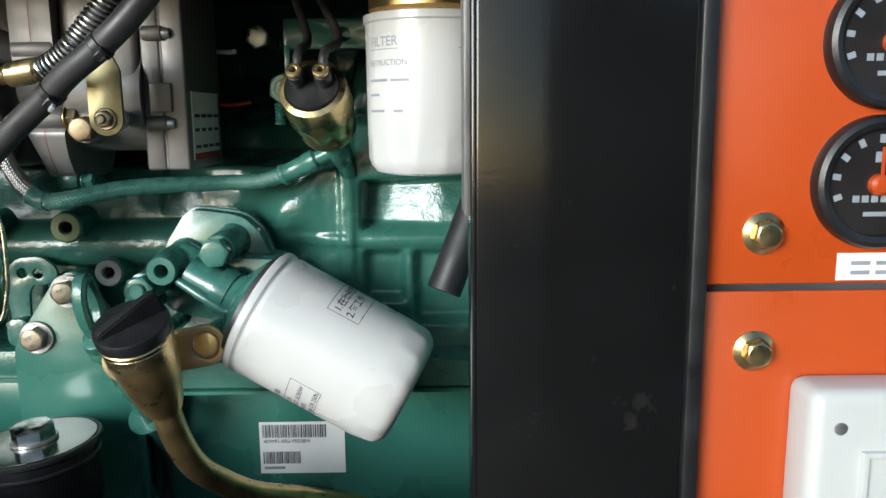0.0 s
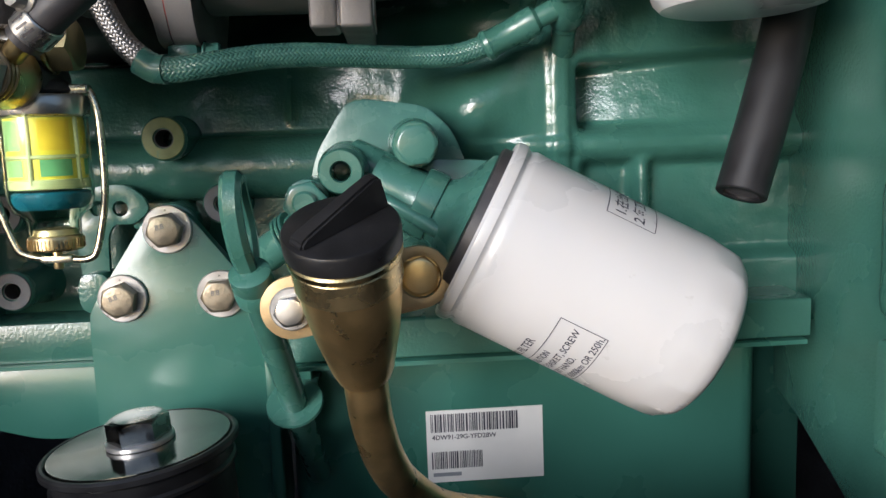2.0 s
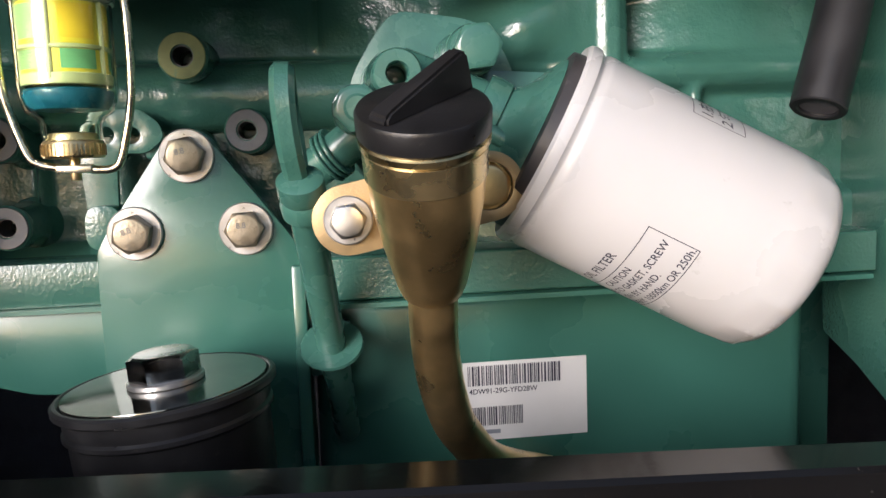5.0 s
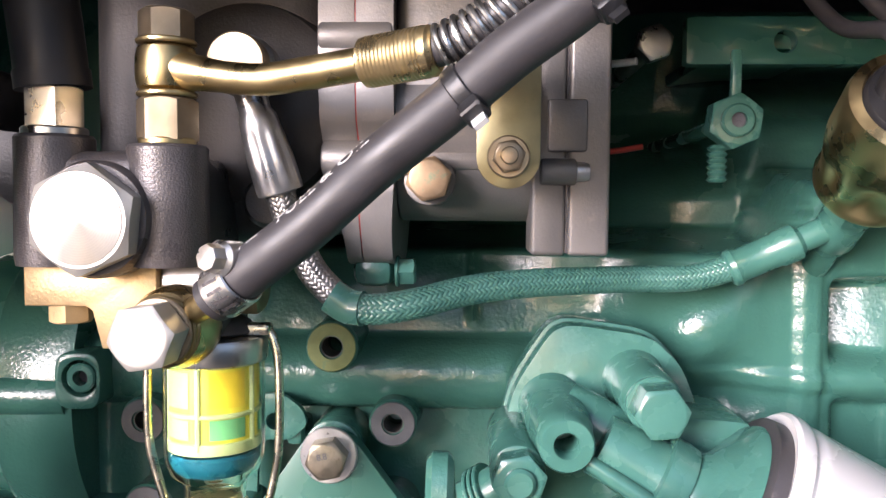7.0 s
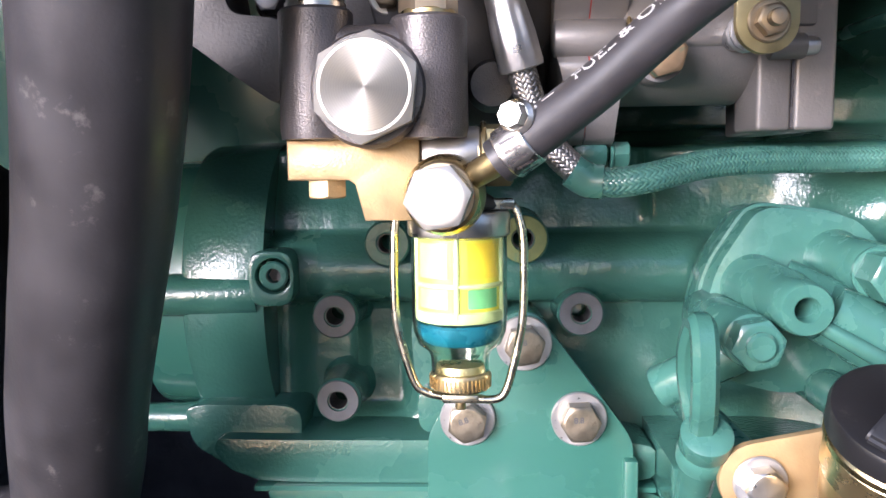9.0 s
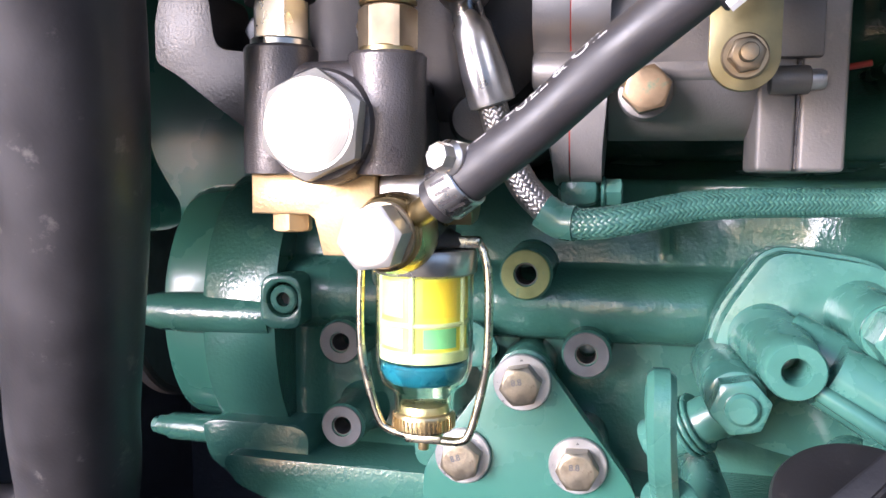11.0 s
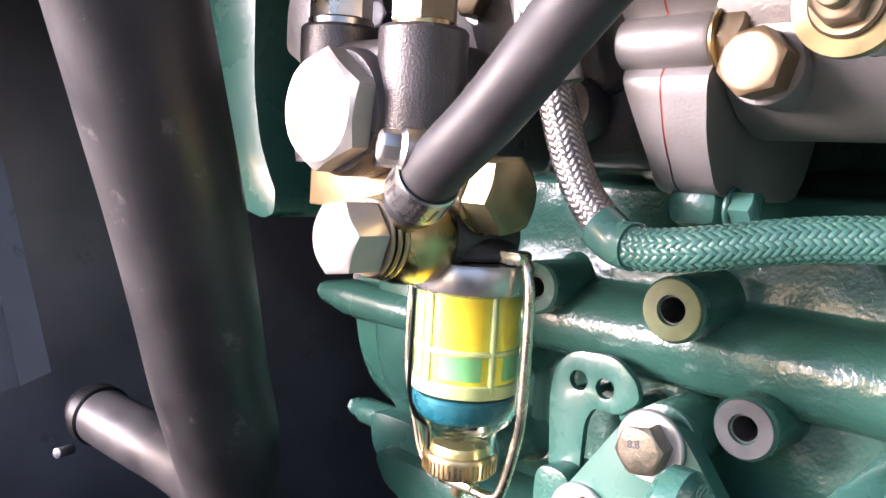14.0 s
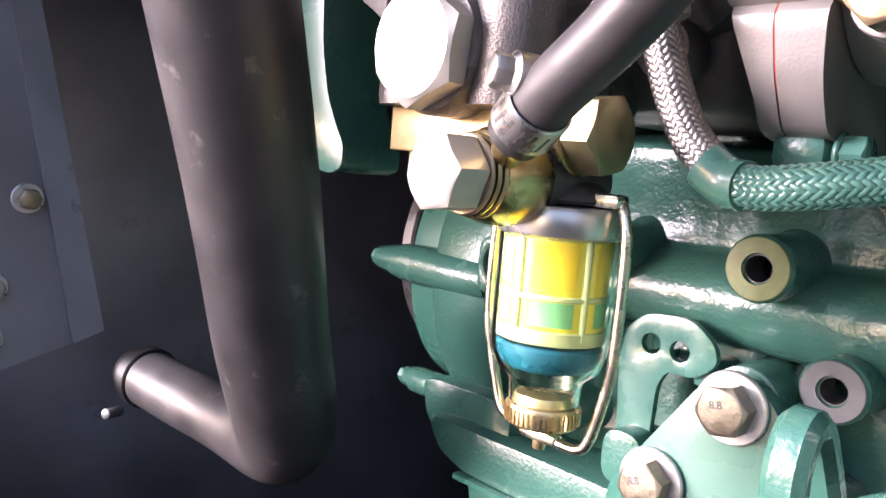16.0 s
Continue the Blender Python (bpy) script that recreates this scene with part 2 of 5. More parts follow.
def ring(r_out, r_in, length, origin, axis, bevel=0.0006, seg=40, bm=None):
    b = bevel
    prof = [(r_in, 0), (r_out - b, 0), (r_out, b), (r_out, length - b), (r_out - b, length), (r_in + b, length), (r_in, length - b), (r_in, 0)]
    bm = lathe(prof, origin, axis, seg, bm, close=False)
    bmesh.ops.remove_doubles(bm, verts=bm.verts, dist=1e-7)
    return bm


def box(x0, x1, y0, y1, z0, z1, bevel=0.0, bm=None, seg=2):
    own = bmesh.new()
    vs = [own.verts.new((x, y, z)) for x in (x0, x1) for y in (y0, y1) for z in (z0, z1)]
    for f in ((0, 1, 3, 2), (4, 6, 7, 5), (0, 4, 5, 1), (2, 3, 7, 6), (0, 2, 6, 4), (1, 5, 7, 3)):
        own.faces.new([vs[i] for i in f])
    if bevel:
        bmesh.ops.bevel(own, geom=own.edges[:], offset=bevel, segments=seg, affect="EDGES", profile=0.5)
    return merge(own, bm)


def merge(own, bm):
    if bm is None:
        return own
    me = bpy.data.meshes.new("tmp")
    own.to_mesh(me)
    bm.from_mesh(me)
    bpy.data.meshes.remove(me)
    own.free()
    return bm


def smooth_loop(points, rounding=0.3, steps=5):
    """Rounds the corners of a closed outline."""
    out, n = [], len(points)
    for i in range(n):
        a, b, c = Vector(points[i - 1]), Vector(points[i]), Vector(points[(i + 1) % n])
        p, q = b.lerp(a, rounding), b.lerp(c, rounding)
        for k in range(steps + 1):
            t = k / steps
            out.append(p.lerp(b, t).lerp(b.lerp(q, t), t))
    return out


def circle2(cx, cz, r, n=24):
    return [Vector((cx + r * math.cos(2 * math.pi * i / n), cz + r * math.sin(2 * math.pi * i / n))) for i in range(n)]


def prism(outline, y0, y1, holes=(), bevel=0.0006, bm=None, axis="y"):
    """Plate with an outline in x and z (or y and z, along x) and through holes, from y0 (towards the camera) to y1."""
    own = bmesh.new()

    def put(p, d):
        return (p[0], d, p[1]) if axis == "y" else (d, p[0], p[1])
    front_edges = []
    for loop in (outline, *holes):
        vs = [own.verts.new(put(p, y0)) for p in loop]
        front_edges += [own.edges.new((vs[i - 1], vs[i])) for i in range(len(vs))]
    bmesh.ops.triangle_fill(own, use_beauty=True, use_dissolve=False, edges=front_edges, normal=put((0, 0), -1.0 if axis == "y" else 1.0))
    made = bmesh.ops.extrude_face_region(own, geom=own.faces[:])
    move = put((0, 0), y1 - y0)
    bmesh.ops.translate(own, vec=Vector(move), verts=[g for g in made["geom"] if isinstance(g, bmesh.types.BMVert)])
    bmesh.ops.recalc_face_normals(own, faces=own.faces[:])
    if bevel:
        rim = [e for e in own.edges if len(e.link_faces) == 2 and e.calc_face_angle(0) > 0.9
               and all(abs((v.co.y if axis == "y" else v.co.x) - y0) < 1e-7 for v in e.verts)]
        bmesh.ops.bevel(own, geom=rim, offset=bevel, segments=2, affect="EDGES", profile=0.5, clamp_overlap=True)
    return merge(own, bm)


def curve_points(points, step=0.002):
    """Even points along a smooth line through the given ones."""
    P = [Vector(p) for p in points]
    P = [P[0] * 2 - P[1]] + P + [P[-1] * 2 - P[-2]]
    out = []
    for i in range(1, len(P) - 2):
        n = max(2, int((P[i + 1] - P[i]).length / step))
        for k in range(n):
            t = k / n
            a, b, c, d = P[i - 1:i + 3]
            out.append(0.5 * ((2 * b) + (c - a) * t + (2 * a - 5 * b + 4 * c - d) * t * t + (3 * b - a - 3 * c + d) * t ** 3))
    out.append(P[-2])
    return out


def frames_along(line):
    t0 = (line[1] - line[0]).normalized()
    u, _ = frame_of(t0)
    out = []
    for i, p in enumerate(line):
        t = (line[min(i + 1, len(line) - 1)] - line[max(i - 1, 0)]).normalized()
        u = (u - t * u.dot(t)).normalized()
        out.append((p, t, u, t.cross(u)))
    return out


def tube(points, r, seg=20, step=0.002, bm=None, closed=False, straight=False, bevel=0.0):
    """Pipe along a smooth line; r is a radius or a function of the share of the length. UV in metres."""
    bm = bm or bmesh.new()
    uvl = bm.loops.layers.uv.get("UVMap") or bm.loops.layers.uv.new("UVMap")
    line = [Vector(p) for p in points] if straight else curve_points(points, step)
    if closed:
        line = line[:-1]
    fr = frames_along(line)
    rings, dist, s = [], [0.0], 0.0
    for a, b in zip(line, line[1:]):
        s += (b - a).length
        dist.append(s)
    for (p, t, u, w), d in zip(fr, dist):
        rad = r(d / s) if callable(r) else r
        rings.append([bm.verts.new(p + (u * math.cos(2 * math.pi * i / seg) + w * math.sin(2 * math.pi * i / seg)) * rad) for i in range(seg)])
    rbase = r(0.5) if callable(r) else r
    n = len(rings)
    for k in range(n if closed else n - 1):
        p, q = rings[k], rings[(k + 1) % n]
        for i in range(seg):
            j = (i + 1) % seg
            f = bm.faces.new((p[i], p[j], q[j], q[i]))
            c = 2 * math.pi * rbase / seg
            for lp, uvv in zip(f.loops, ((i * c, dist[k]), ((i + 1) * c, dist[k]), ((i + 1) * c, dist[min(k + 1, n - 1)]), (i * c, dist[min(k + 1, n - 1)]))):
                lp[uvl].uv = uvv
    if not closed:
        bm.faces.new(rings[0][::-1])
        bm.faces.new(rings[-1])
    return bm


def braid(points, r, carriers=16, lay=1.0, width=0.00132):
    """Woven sleeve, two over two under: flat crowned strands wound both ways round a smooth line."""
    bm = bmesh.new()
    line = curve_points(points, 0.0005)
    fr = frames_along(line)
    dist, s = [0.0], 0.0
    for a, b in zip(line, line[1:]):
        s += (b - a).length
        dist.append(s)
    k = lay / r
    for way in (1, -1):
        for i in range(carriers):
            prev = None
            for (p, t, u, w), d in zip(fr, dist):
                cross = carriers * k * d / math.pi
                lift = math.cos(math.pi / 2 * (2 * i + way * cross - 0.5)) * way
                th = 2 * math.pi * i / carriers + way * k * d
                row = []
                for q in (-1.0, -0.45, 0.45, 1.0):
                    rad = r + 0.00028 * lift - 0.00024 * (q * q)
                    side = q * width / 2 * 0.7071
                    a = th + side / r
                    row.append(bm.verts.new(p - t * (way * side) + (u * math.cos(a) + w * math.sin(a)) * rad))
                if prev:
                    for e in range(3):
                        bm.faces.new((prev[e], prev[e + 1], row[e + 1], row[e]))
                prev = row
    return bm


def strap(points, width_axis, width, thick, bm=None, closed=False, step=0.0015):
    """Flat bar bent along a line; width lies along width_axis."""
    bm = bm or bmesh.new()
    line = curve_points(points, step)
    if closed:
        line = line[:-1]
    wa = Vector(width_axis).normalized()
    rings, n = [], len(line)
    for i, p in enumerate(line):
        nxt = line[(i + 1) % n] if closed else line[min(i + 1, n - 1)]
        prv = line[i - 1] if closed else line[max(i - 1, 0)]
        t = (nxt - prv).normalized()
        nn = wa.cross(t).normalized()
        c = 0.3
        prof = [(-1, -1 + 2 * c), (-1 + c * thick / width * 2, -1), (1 - c * thick / width * 2, -1), (1, -1 + 2 * c), (1, 1 - 2 * c), (1 - c * thick / width * 2, 1), (-1 + c * thick / width * 2, 1), (-1, 1 - 2 * c)]
        rings.append([bm.verts.new(p + wa * a * width / 2 + nn * b * thick / 2) for a, b in prof])
    for k in range(n if closed else n - 1):
        p, q = rings[k], rings[(k + 1) % n]
        for i in range(8):
            bm.faces.new((p[i], p[(i + 1) % 8], q[(i + 1) % 8], q[i]))
    if not closed:
        bm.faces.new(rings[0][::-1])
        bm.faces.new(rings[-1])
    return bm


def hexagon(af, length, origin, axis, bm=None, start=0.0, chamfer=0.0008, washer_face=True):
    """Hexagon head, its corners turned off to a round face at the free end; starts at origin, grows along axis."""
    own, seg = bmesh.new(), 48
    o, a = Vector(origin), Vector(axis).normalized()
    u, w = frame_of(a)
    rc = af * 0.475
    rings = [[], [], [], []]
    for i in range(seg):
        t = 2 * math.pi * i / seg
        k = (t % (math.pi / 3)) - math.pi / 6
        r = min(af / 2 / math.cos(k), af * 0.5715)
        way = u * math.cos(t + start) + w * math.sin(t + start)
        for ring_, (rad, h) in zip(rings, ((r, 0), (r, length - (r - rc) * 0.55 - chamfer * 0.2), (rc, length), (rc * 0.9, length + (0.0002 if washer_face else 0.0)))):
            ring_.append(own.verts.new(o + a * h + way * rad))
    for p, q in zip(rings, rings[1:]):
        for i in range(seg):
            own.faces.new((p[i], p[(i + 1) % seg], q[(i + 1) % seg], q[i]))
    own.faces.new(rings[0][::-1])
    own.faces.new(rings[3])
    return merge(own, bm)


def stuff(ob):
    ob["kind"] = "stuff"
    return ob


def thing(name, loc, label, category, group=""):
    ob = new(name)
    ob.empty_display_size = 0.01
    ob.location = loc
    return tagged(ob, label, category, group)


def world_place(ob):
    p = Vector(ob.location)
    while ob.parent:
        ob = ob.parent
        p = p + Vector(ob.location)
    return p


def part(name, bm, mat, parent=None, label="", sharp=0.6, flip=True):
    """Links a bmesh, drawn in world places, as one mesh under its thing."""
    if flip:
        bmesh.ops.recalc_face_normals(bm, faces=bm.faces[:])
    for f in bm.faces:
        f.smooth = True
    for e in bm.edges:
        e.smooth = len(e.link_faces) == 2 and e.calc_face_angle(0) < sharp
    me = bpy.data.meshes.new(name)
    centre = sum((v.co for v in bm.verts), Vector()) / max(1, len(bm.verts))
    bmesh.ops.translate(bm, vec=-centre, verts=bm.verts[:])
    bm.to_mesh(me)
    bm.free()
    me.materials.append(mat)
    ob = new(name, me)
    if parent:
        ob.parent = parent
        ob.location = centre - world_place(parent)
    else:
        ob.location = centre
    if label:
        ob["label"] = label
    return ob


def lettering(text, size):
    """Flat letters of the built-in font as a bmesh, baseline from the origin along x, y up."""
    cu = bpy.data.curves.new("letters", "FONT")
    cu.body, cu.size, cu.offset = text, size, size * 0.012
    tmp = bpy.data.objects.new("letters", cu)
    scene.collection.objects.link(tmp)
    bpy.context.view_layer.update()
    me = bpy.data.meshes.new_from_object(tmp.evaluated_get(bpy.context.evaluated_depsgraph_get()))
    bm = bmesh.new()
    bm.from_mesh(me)
    bpy.data.objects.remove(tmp)
    bpy.data.meshes.remove(me)
    bpy.data.curves.remove(cu)
    return bm


def bars(rects):
    bm = bmesh.new()
    for x0, y0, x1, y1 in rects:
        n = max(1, int((x1 - x0) / 0.002))
        for k in range(n):
            a, b = x0 + (x1 - x0) * k / n, x0 + (x1 - x0) * (k + 1) / n
            bm.faces.new([bm.verts.new(p) for p in ((a, y0, 0), (b, y0, 0), (b, y1, 0), (a, y1, 0))])
    return bm


def bend(bm, place):
    """Moves flat (x, y) drawing onto a surface given by place(x, y)."""
    for v in bm.verts:
        v.co = place(v.co.x, v.co.y)
    return bm


def hex_bolt(name, place, axis, af, head, label, mat, washer=0.0, washer_thick=0.0022, parent=None, start=0.0, group="", shank=0.0, wmat=None):
    """Bolt whose washer or head rests at place and looks along axis; a part of parent, or a thing of its own."""
    o, a = Vector(place), Vector(axis).normalized()
    top = thing(name, o, label, "bolt", group) if parent is None else None
    base = washer_thick if washer else 0.0
    if shank:
        sh = rounded_rod(af * 0.3, shank + 0.001, o - a * shank, a, 0.0002, 20)
    if parent is None:
        h = part("head", hexagon(af, head, o + a * base, a, start=start), mat, top)
        if washer:
            part("washer", ring(washer, af * 0.33, base, o, a, 0.0005), wmat or washer_mat, top)
        if shank:
            part("shank", sh, mat, top)
        return top, h
    bm = hexagon(af, head, o + a * base, a, start=start)
    h = part(name, bm, mat, parent, label)
    if washer:
        part("washer", ring(washer, af * 0.33, base, o, a, 0.0005), wmat or washer_mat, h)
    return None, h


def ss(a, b, t):
    t = min(1.0, max(0.0, (t - a) / (b - a)))
    return t * t * (3 - 2 * t)


# ---- setting: canopy, ground and surroundings ----
def setting(name, bm, mat, label, category):
    return tagged(part(name, bm, mat), label, category, kind="structure")


def panel(x0, x1, y0, y1, z0, z1):
    return box(x0, x1, y0, y1, z0, z1, 0.001)


g = bmesh.new()
bmesh.ops.create_grid(g, x_segments=8, y_segments=8, size=60)
setting("ground", g, ground_mat, "stained brown concrete yard the generator stands on", "ground")
# unseen wall, added so that glossy black parts reflect something dark
setting("wall_unseen", box(0.05, 5.0, -1.75, -1.6, 0.0, 1.55), far_mat, "unseen low dark wall added opposite the generator to darken reflections", "wall")
setting("wall_back", panel(-0.70, 0.75, 1.02, 1.03, 0.2, 1.35), foam, "black lined rear wall of the generator canopy", "wall")
setting("wall_left", panel(-0.70, -0.69, 0.40, 1.03, 0.2, 1.35), dark_sheet, "dark sheet steel end wall of the canopy", "wall")
setting("wall_right", panel(0.75, 0.76, 0.40, 1.03, 0.2, 1.35), foam, "black lined end wall of the canopy", "wall")
setting("ceiling", panel(-0.72, 0.78, 0.43, 1.03, 1.19, 1.20), foam, "black lined canopy roof over the engine", "ceiling")
setting("floor", panel(-0.70, 0.76, 0.38, 1.03, 0.18, 0.2), dark_sheet, "dark steel base tray under the engine", "floor")

post = thing("door_post", (0.06, 0.365, 0.2), "black powder-coated steel door post of the canopy", "post")
b = box(0.0135, 0.0165, 0.350, 0.383, 0.2, 1.35, 0.0012)
box(0.0155, 0.106, 0.3485, 0.3515, 0.2, 1.35, 0.0012, b)
part("channel", b, black_paint, post)
# pale strip that draws the soft reflection on the upper post edge
part("edge_sheen", box(0.0105, 0.0134, 0.352, 0.3815, 0.866, 1.10, 0.0006), alu, post, "pale grey strip standing for the sheen on the post edge")
part("edge_strip", box(0.1065, 0.1135, 0.3462, 0.3555, 0.2, 1.35, 0.0012), plastic, post, "black rubber edging strip")

rail = thing("sill_rail", (-0.3, 0.39, 0.6), "glossy black folded steel sill of the door opening", "rail")
SILL = (("top_channel", [(0.412, 0.6750), (0.412, 0.6950), (0.4125, 0.6970), (0.3955, 0.6970), (0.3940, 0.6955), (0.3935, 0.6750)]),
        ("seam_lip", [(0.412, 0.6602), (0.412, 0.6748), (0.3934, 0.6748), (0.3915, 0.6725), (0.3895, 0.6715), (0.3890, 0.6700), (0.3898, 0.6650), (0.3900, 0.6620), (0.3890, 0.6602)]),
        ("lower_face", [(0.412, 0.20), (0.412, 0.6600), (0.3885, 0.6600), (0.3860, 0.6590), (0.3852, 0.6575), (0.3852, 0.6530), (0.3858, 0.6500), (0.3858, 0.20)]))
for nm, prof in SILL:
    b = bmesh.new()
    ends = [[b.verts.new((x, y, z - 0.04 * (x + 0.144))) for y, z in prof] for x in (-0.69, 0.0125)]
    n = len(prof)
    for i in range(n):
        b.faces.new((ends[0][i], ends[0][(i + 1) % n], ends[1][(i + 1) % n], ends[1][i]))
    b.faces.new(ends[0][::-1])
    b.faces.new(ends[1])
    part(nm, b, sill_paint, rail)
nut = thing("cage_nut", (0.0, 0.393, 0.686), "bright steel cage nut clipped over the black sill", "nut")
part("clip", prism([(-0.0065, 0.6785), (0.0065, 0.6785), (0.0065, 0.6945), (-0.0065, 0.6945)], 0.3915, 0.3932, [circle2(0.0, 0.6865, 0.0042)], 0.0004), steel_dull, nut)
part("lip", box(-0.0065, 0.0065, 0.3895, 0.4020, 0.6935, 0.6952, 0.0005), steel_dull, nut)
part("threaded_barrel", ring(0.0046, 0.0034, 0.006, (0.0, 0.3918, 0.6865), (0, 1, 0), 0.0003), steel, nut)

# control panel beside the post
for nm, z0, z1 in (("upper", 0.8345, 1.0), ("lower", 0.55, 0.8314)):
    pl = thing("control_panel", (0.3, 0.356, z0), f"bright orange enamelled {nm} control panel of the generator", "control panel", "orange panels")
    part("front_sheet", box(0.1145, 0.62, 0.355, 0.357, z0, z1, 0.0012), orange, pl)
    part("return_flange", box(0.1145, 0.62, 0.3575, 0.372, z0, z0 + 0.0015), orange, pl)
setting("panel_backing", box(0.114, 0.72, 0.374, 0.378, 0.2, 1.35), dark_sheet, "dark steel divider behind the orange panels", "wall")
for x, z in ((0.1395, 0.857), (0.1385, 0.8045)):
    t = thing("flange_bolt", (x, 0.355, z), "yellow zinc flange bolt holding the orange panel", "bolt", "panel bolts")
    part("flange", lathe([(0.0092, 0), (0.0092, 0.001), (0.0066, 0.003)], (x, 0.355, z), (0, -1, 0), 36), gold, t)
    part("head", hexagon(0.0105, 0.005, (x, 0.3525, z), (0, -1, 0), start=0.3), gold, t)
for x, z, r in ((0.1880, 0.9375, 0.0285), (0.1868, 0.8787, 0.0285)):
    t = thing("gauge", (x, 0.355, z), "round black dial gauge with a broad black bezel", "gauge", "panel gauges")
    part("bezel", lathe([(r, 0), (r, 0.003), (r - 0.001, 0.0055), (r - 0.003, 0.0065), (r - 0.0055, 0.0055), (r - 0.006, 0.002)], (x, 0.355, z), (0, -1, 0), 64, close=False), plastic, t)
    part("dial", lathe([(0, 0.0022), (r - 0.0058, 0.0022)], (x, 0.355, z), (0, -1, 0), 64, close=False), gauge_face, t)
    marks = bmesh.new()
    for k in range(9):
        a = radians(200 - k * 27.5)
        c = V(x + math.cos(a) * 0.0185, 0.3524, z + math.sin(a) * 0.0185)
        u, w = V(math.cos(a), 0, math.sin(a)) * 0.0018, V(-math.sin(a), 0, math.cos(a)) * 0.0013
        marks.faces.new([marks.verts.new(c + p) for p in (-u - w, u - w, u + w, -u + w)])
    stuff(part("dial_marks", marks, ink_grey, t))
    part("hub", lathe([(0.0048, 0), (0.0045, 0.0025), (0.003, 0.004), (0, 0.0045)], (x, 0.3528, z - 0.001), (0, -1, 0), 28), orange, t, "orange pointer hub")
    stuff(part("dial_print", bend(bars([(-0.0025, 0.0085, 0.0025, 0.0130), (-0.0110, -0.0085, -0.0080, -0.0055), (-0.0070, -0.0085, -0.0040, -0.0055), (-0.0030, -0.0085, 0.0, -0.0055), (0.001, -0.0085, 0.004, -0.0055), (0.005, -0.0085, 0.008, -0.0055), (-0.006, -0.0145, 0.004, -0.0125)]), lambda px, py, x=x, z=z: V(x + px, 0.3524, z + py)), ink_grey, t))
    part("pointer", box(x - 0.0008, x + 0.0008, 0.3503, 0.3510, z - 0.001, z + 0.015, 0.0002), orange, t)
lab = thing("panel_label", (0.19, 0.355, 0.842), "white printed sticker below the dial gauge", "label")
part("paper", box(0.1725, 0.215, 0.3546, 0.3552, 0.836, 0.848), white_paper, lab)
stuff(part("print_bars", bend(bars([(0.004 + 0.011 * i, 0.002 + 0.0042 * j, 0.0125 + 0.011 * i, 0.0038 + 0.0042 * j) for i in range(3) for j in range(2)]),
                        lambda x, y: V(0.1745 + x, 0.3543, 0.8365 + y)), ink_grey, lab))
sw = thing("breaker_box", (0.21, 0.355, 0.73), "pale grey plastic breaker cover screwed to the orange panel", "switch box")
b = box(0.1545, 0.27, 0.330, 0.356, 0.64, 0.794, 0.006, seg=4)
part("cover", b, box_grey, sw)
part("window_frame", prism([(0.176, 0.66), (0.255, 0.66), (0.255, 0.768), (0.176, 0.768)], 0.3275, 0.331, [[(0.179, 0.663), (0.252, 0.663), (0.252, 0.765), (0.179, 0.765)]], 0.0005), box_grey, sw)
part("screw", lathe([(0.0028, 0), (0.0028, 0.0006), (0.0016, 0.001), (0, 0.001)], (0.1665, 0.3302, 0.778), (0, -1, 0), 24), steel_dull, sw)

# ---- engine block ----
engine = thing("engine_block", (-0.17, 0.6, 0.6), "green painted cast iron diesel engine block with ribs and bosses", "engine")


def wall_depth(x, z):
    """Depth of the cast side wall: ribs, recessed panels, the oil gallery and a ledge below the pump."""
    y = 0.606 - 0.030 * ss(-0.155, -0.085, x)
    soft = ss(-0.075, -0.060, x)

    def recess(x0, x1, z0, z1, w=0.0035):
        return ss(x0 - w, x0 + w, x) * (1 - ss(x1 - w, x1 + w, x)) * ss(z0 - w, z0 + w, z) * (1 - ss(z1 - w, z1 + w, z))
    slant = 0.0012 * (x + 0.055) / 0.01
    y += (0.004 + 0.22 * (z - 0.842) + 0.019 * ((x - 0.03) / 0.08) ** 2) * recess(-0.053, 0.10, 0.829, 0.8615 + slant * 0.4)
    y += 0.010 * recess(-0.052, -0.025, 0.777, 0.8115)
    y += 0.010 * recess(-0.016, 0.10, 0.760, 0.8115)
    y -= 0.003 * recess(-0.0695, -0.0595, 0.76, 0.905, 0.002)
    y -= 0.0025 * recess(-0.15, 0.10, 0.8165, 0.8245, 0.002) * ss(-0.13, -0.09, x)
    rise = 0.030 * soft
    top = ss(0.871 + rise, 0.884 + rise, z)
    y += 0.07 * top + 0.08 * ss(0.895 + rise, 0.95 + rise, z) + 0.014 * ss(0.832, 0.870, z) * (1 - ss(-0.21, -0.15, x))
    # oil gallery
    ends = ss(-0.40, -0.385, x) * (1 - ss(-0.19, -0.165, x))
    d = abs(z - 0.8155) / 0.017
    if d < 1:
        y -= ends * 0.018 * math.sqrt(1 - d * d)
    # hollow left of the gallery end and between the low bosses
    y += 0.010 * recess(-0.372, -0.318, 0.742, 0.800, 0.006)
    y -= 0.006 * recess(-0.346, -0.342, 0.755, 0.80, 0.003)
    # swelling of the water jacket above the gallery
    y -= 0.008 * math.exp(-((x + 0.245) / 0.05) ** 2 - ((z - 0.862) / 0.016) ** 2)
    y -= 0.015 * math.exp(-((x + 0.115) / 0.026) ** 2 - ((z - 0.838) / 0.024) ** 2)
    y += 0.012 * math.exp(-((x + 0.098) / 0.014) ** 2 - ((z - 0.815) / 0.02) ** 2)
    y -= 0.003 * recess(-0.2065, -0.2035, 0.838, 0.872, 0.002)
    y += 0.0009 * noise.noise(Vector((x * 38, z * 38, 1.7))) + 0.0004 * noise.noise(Vector((x * 140, z * 140, 5.1)))
    return y


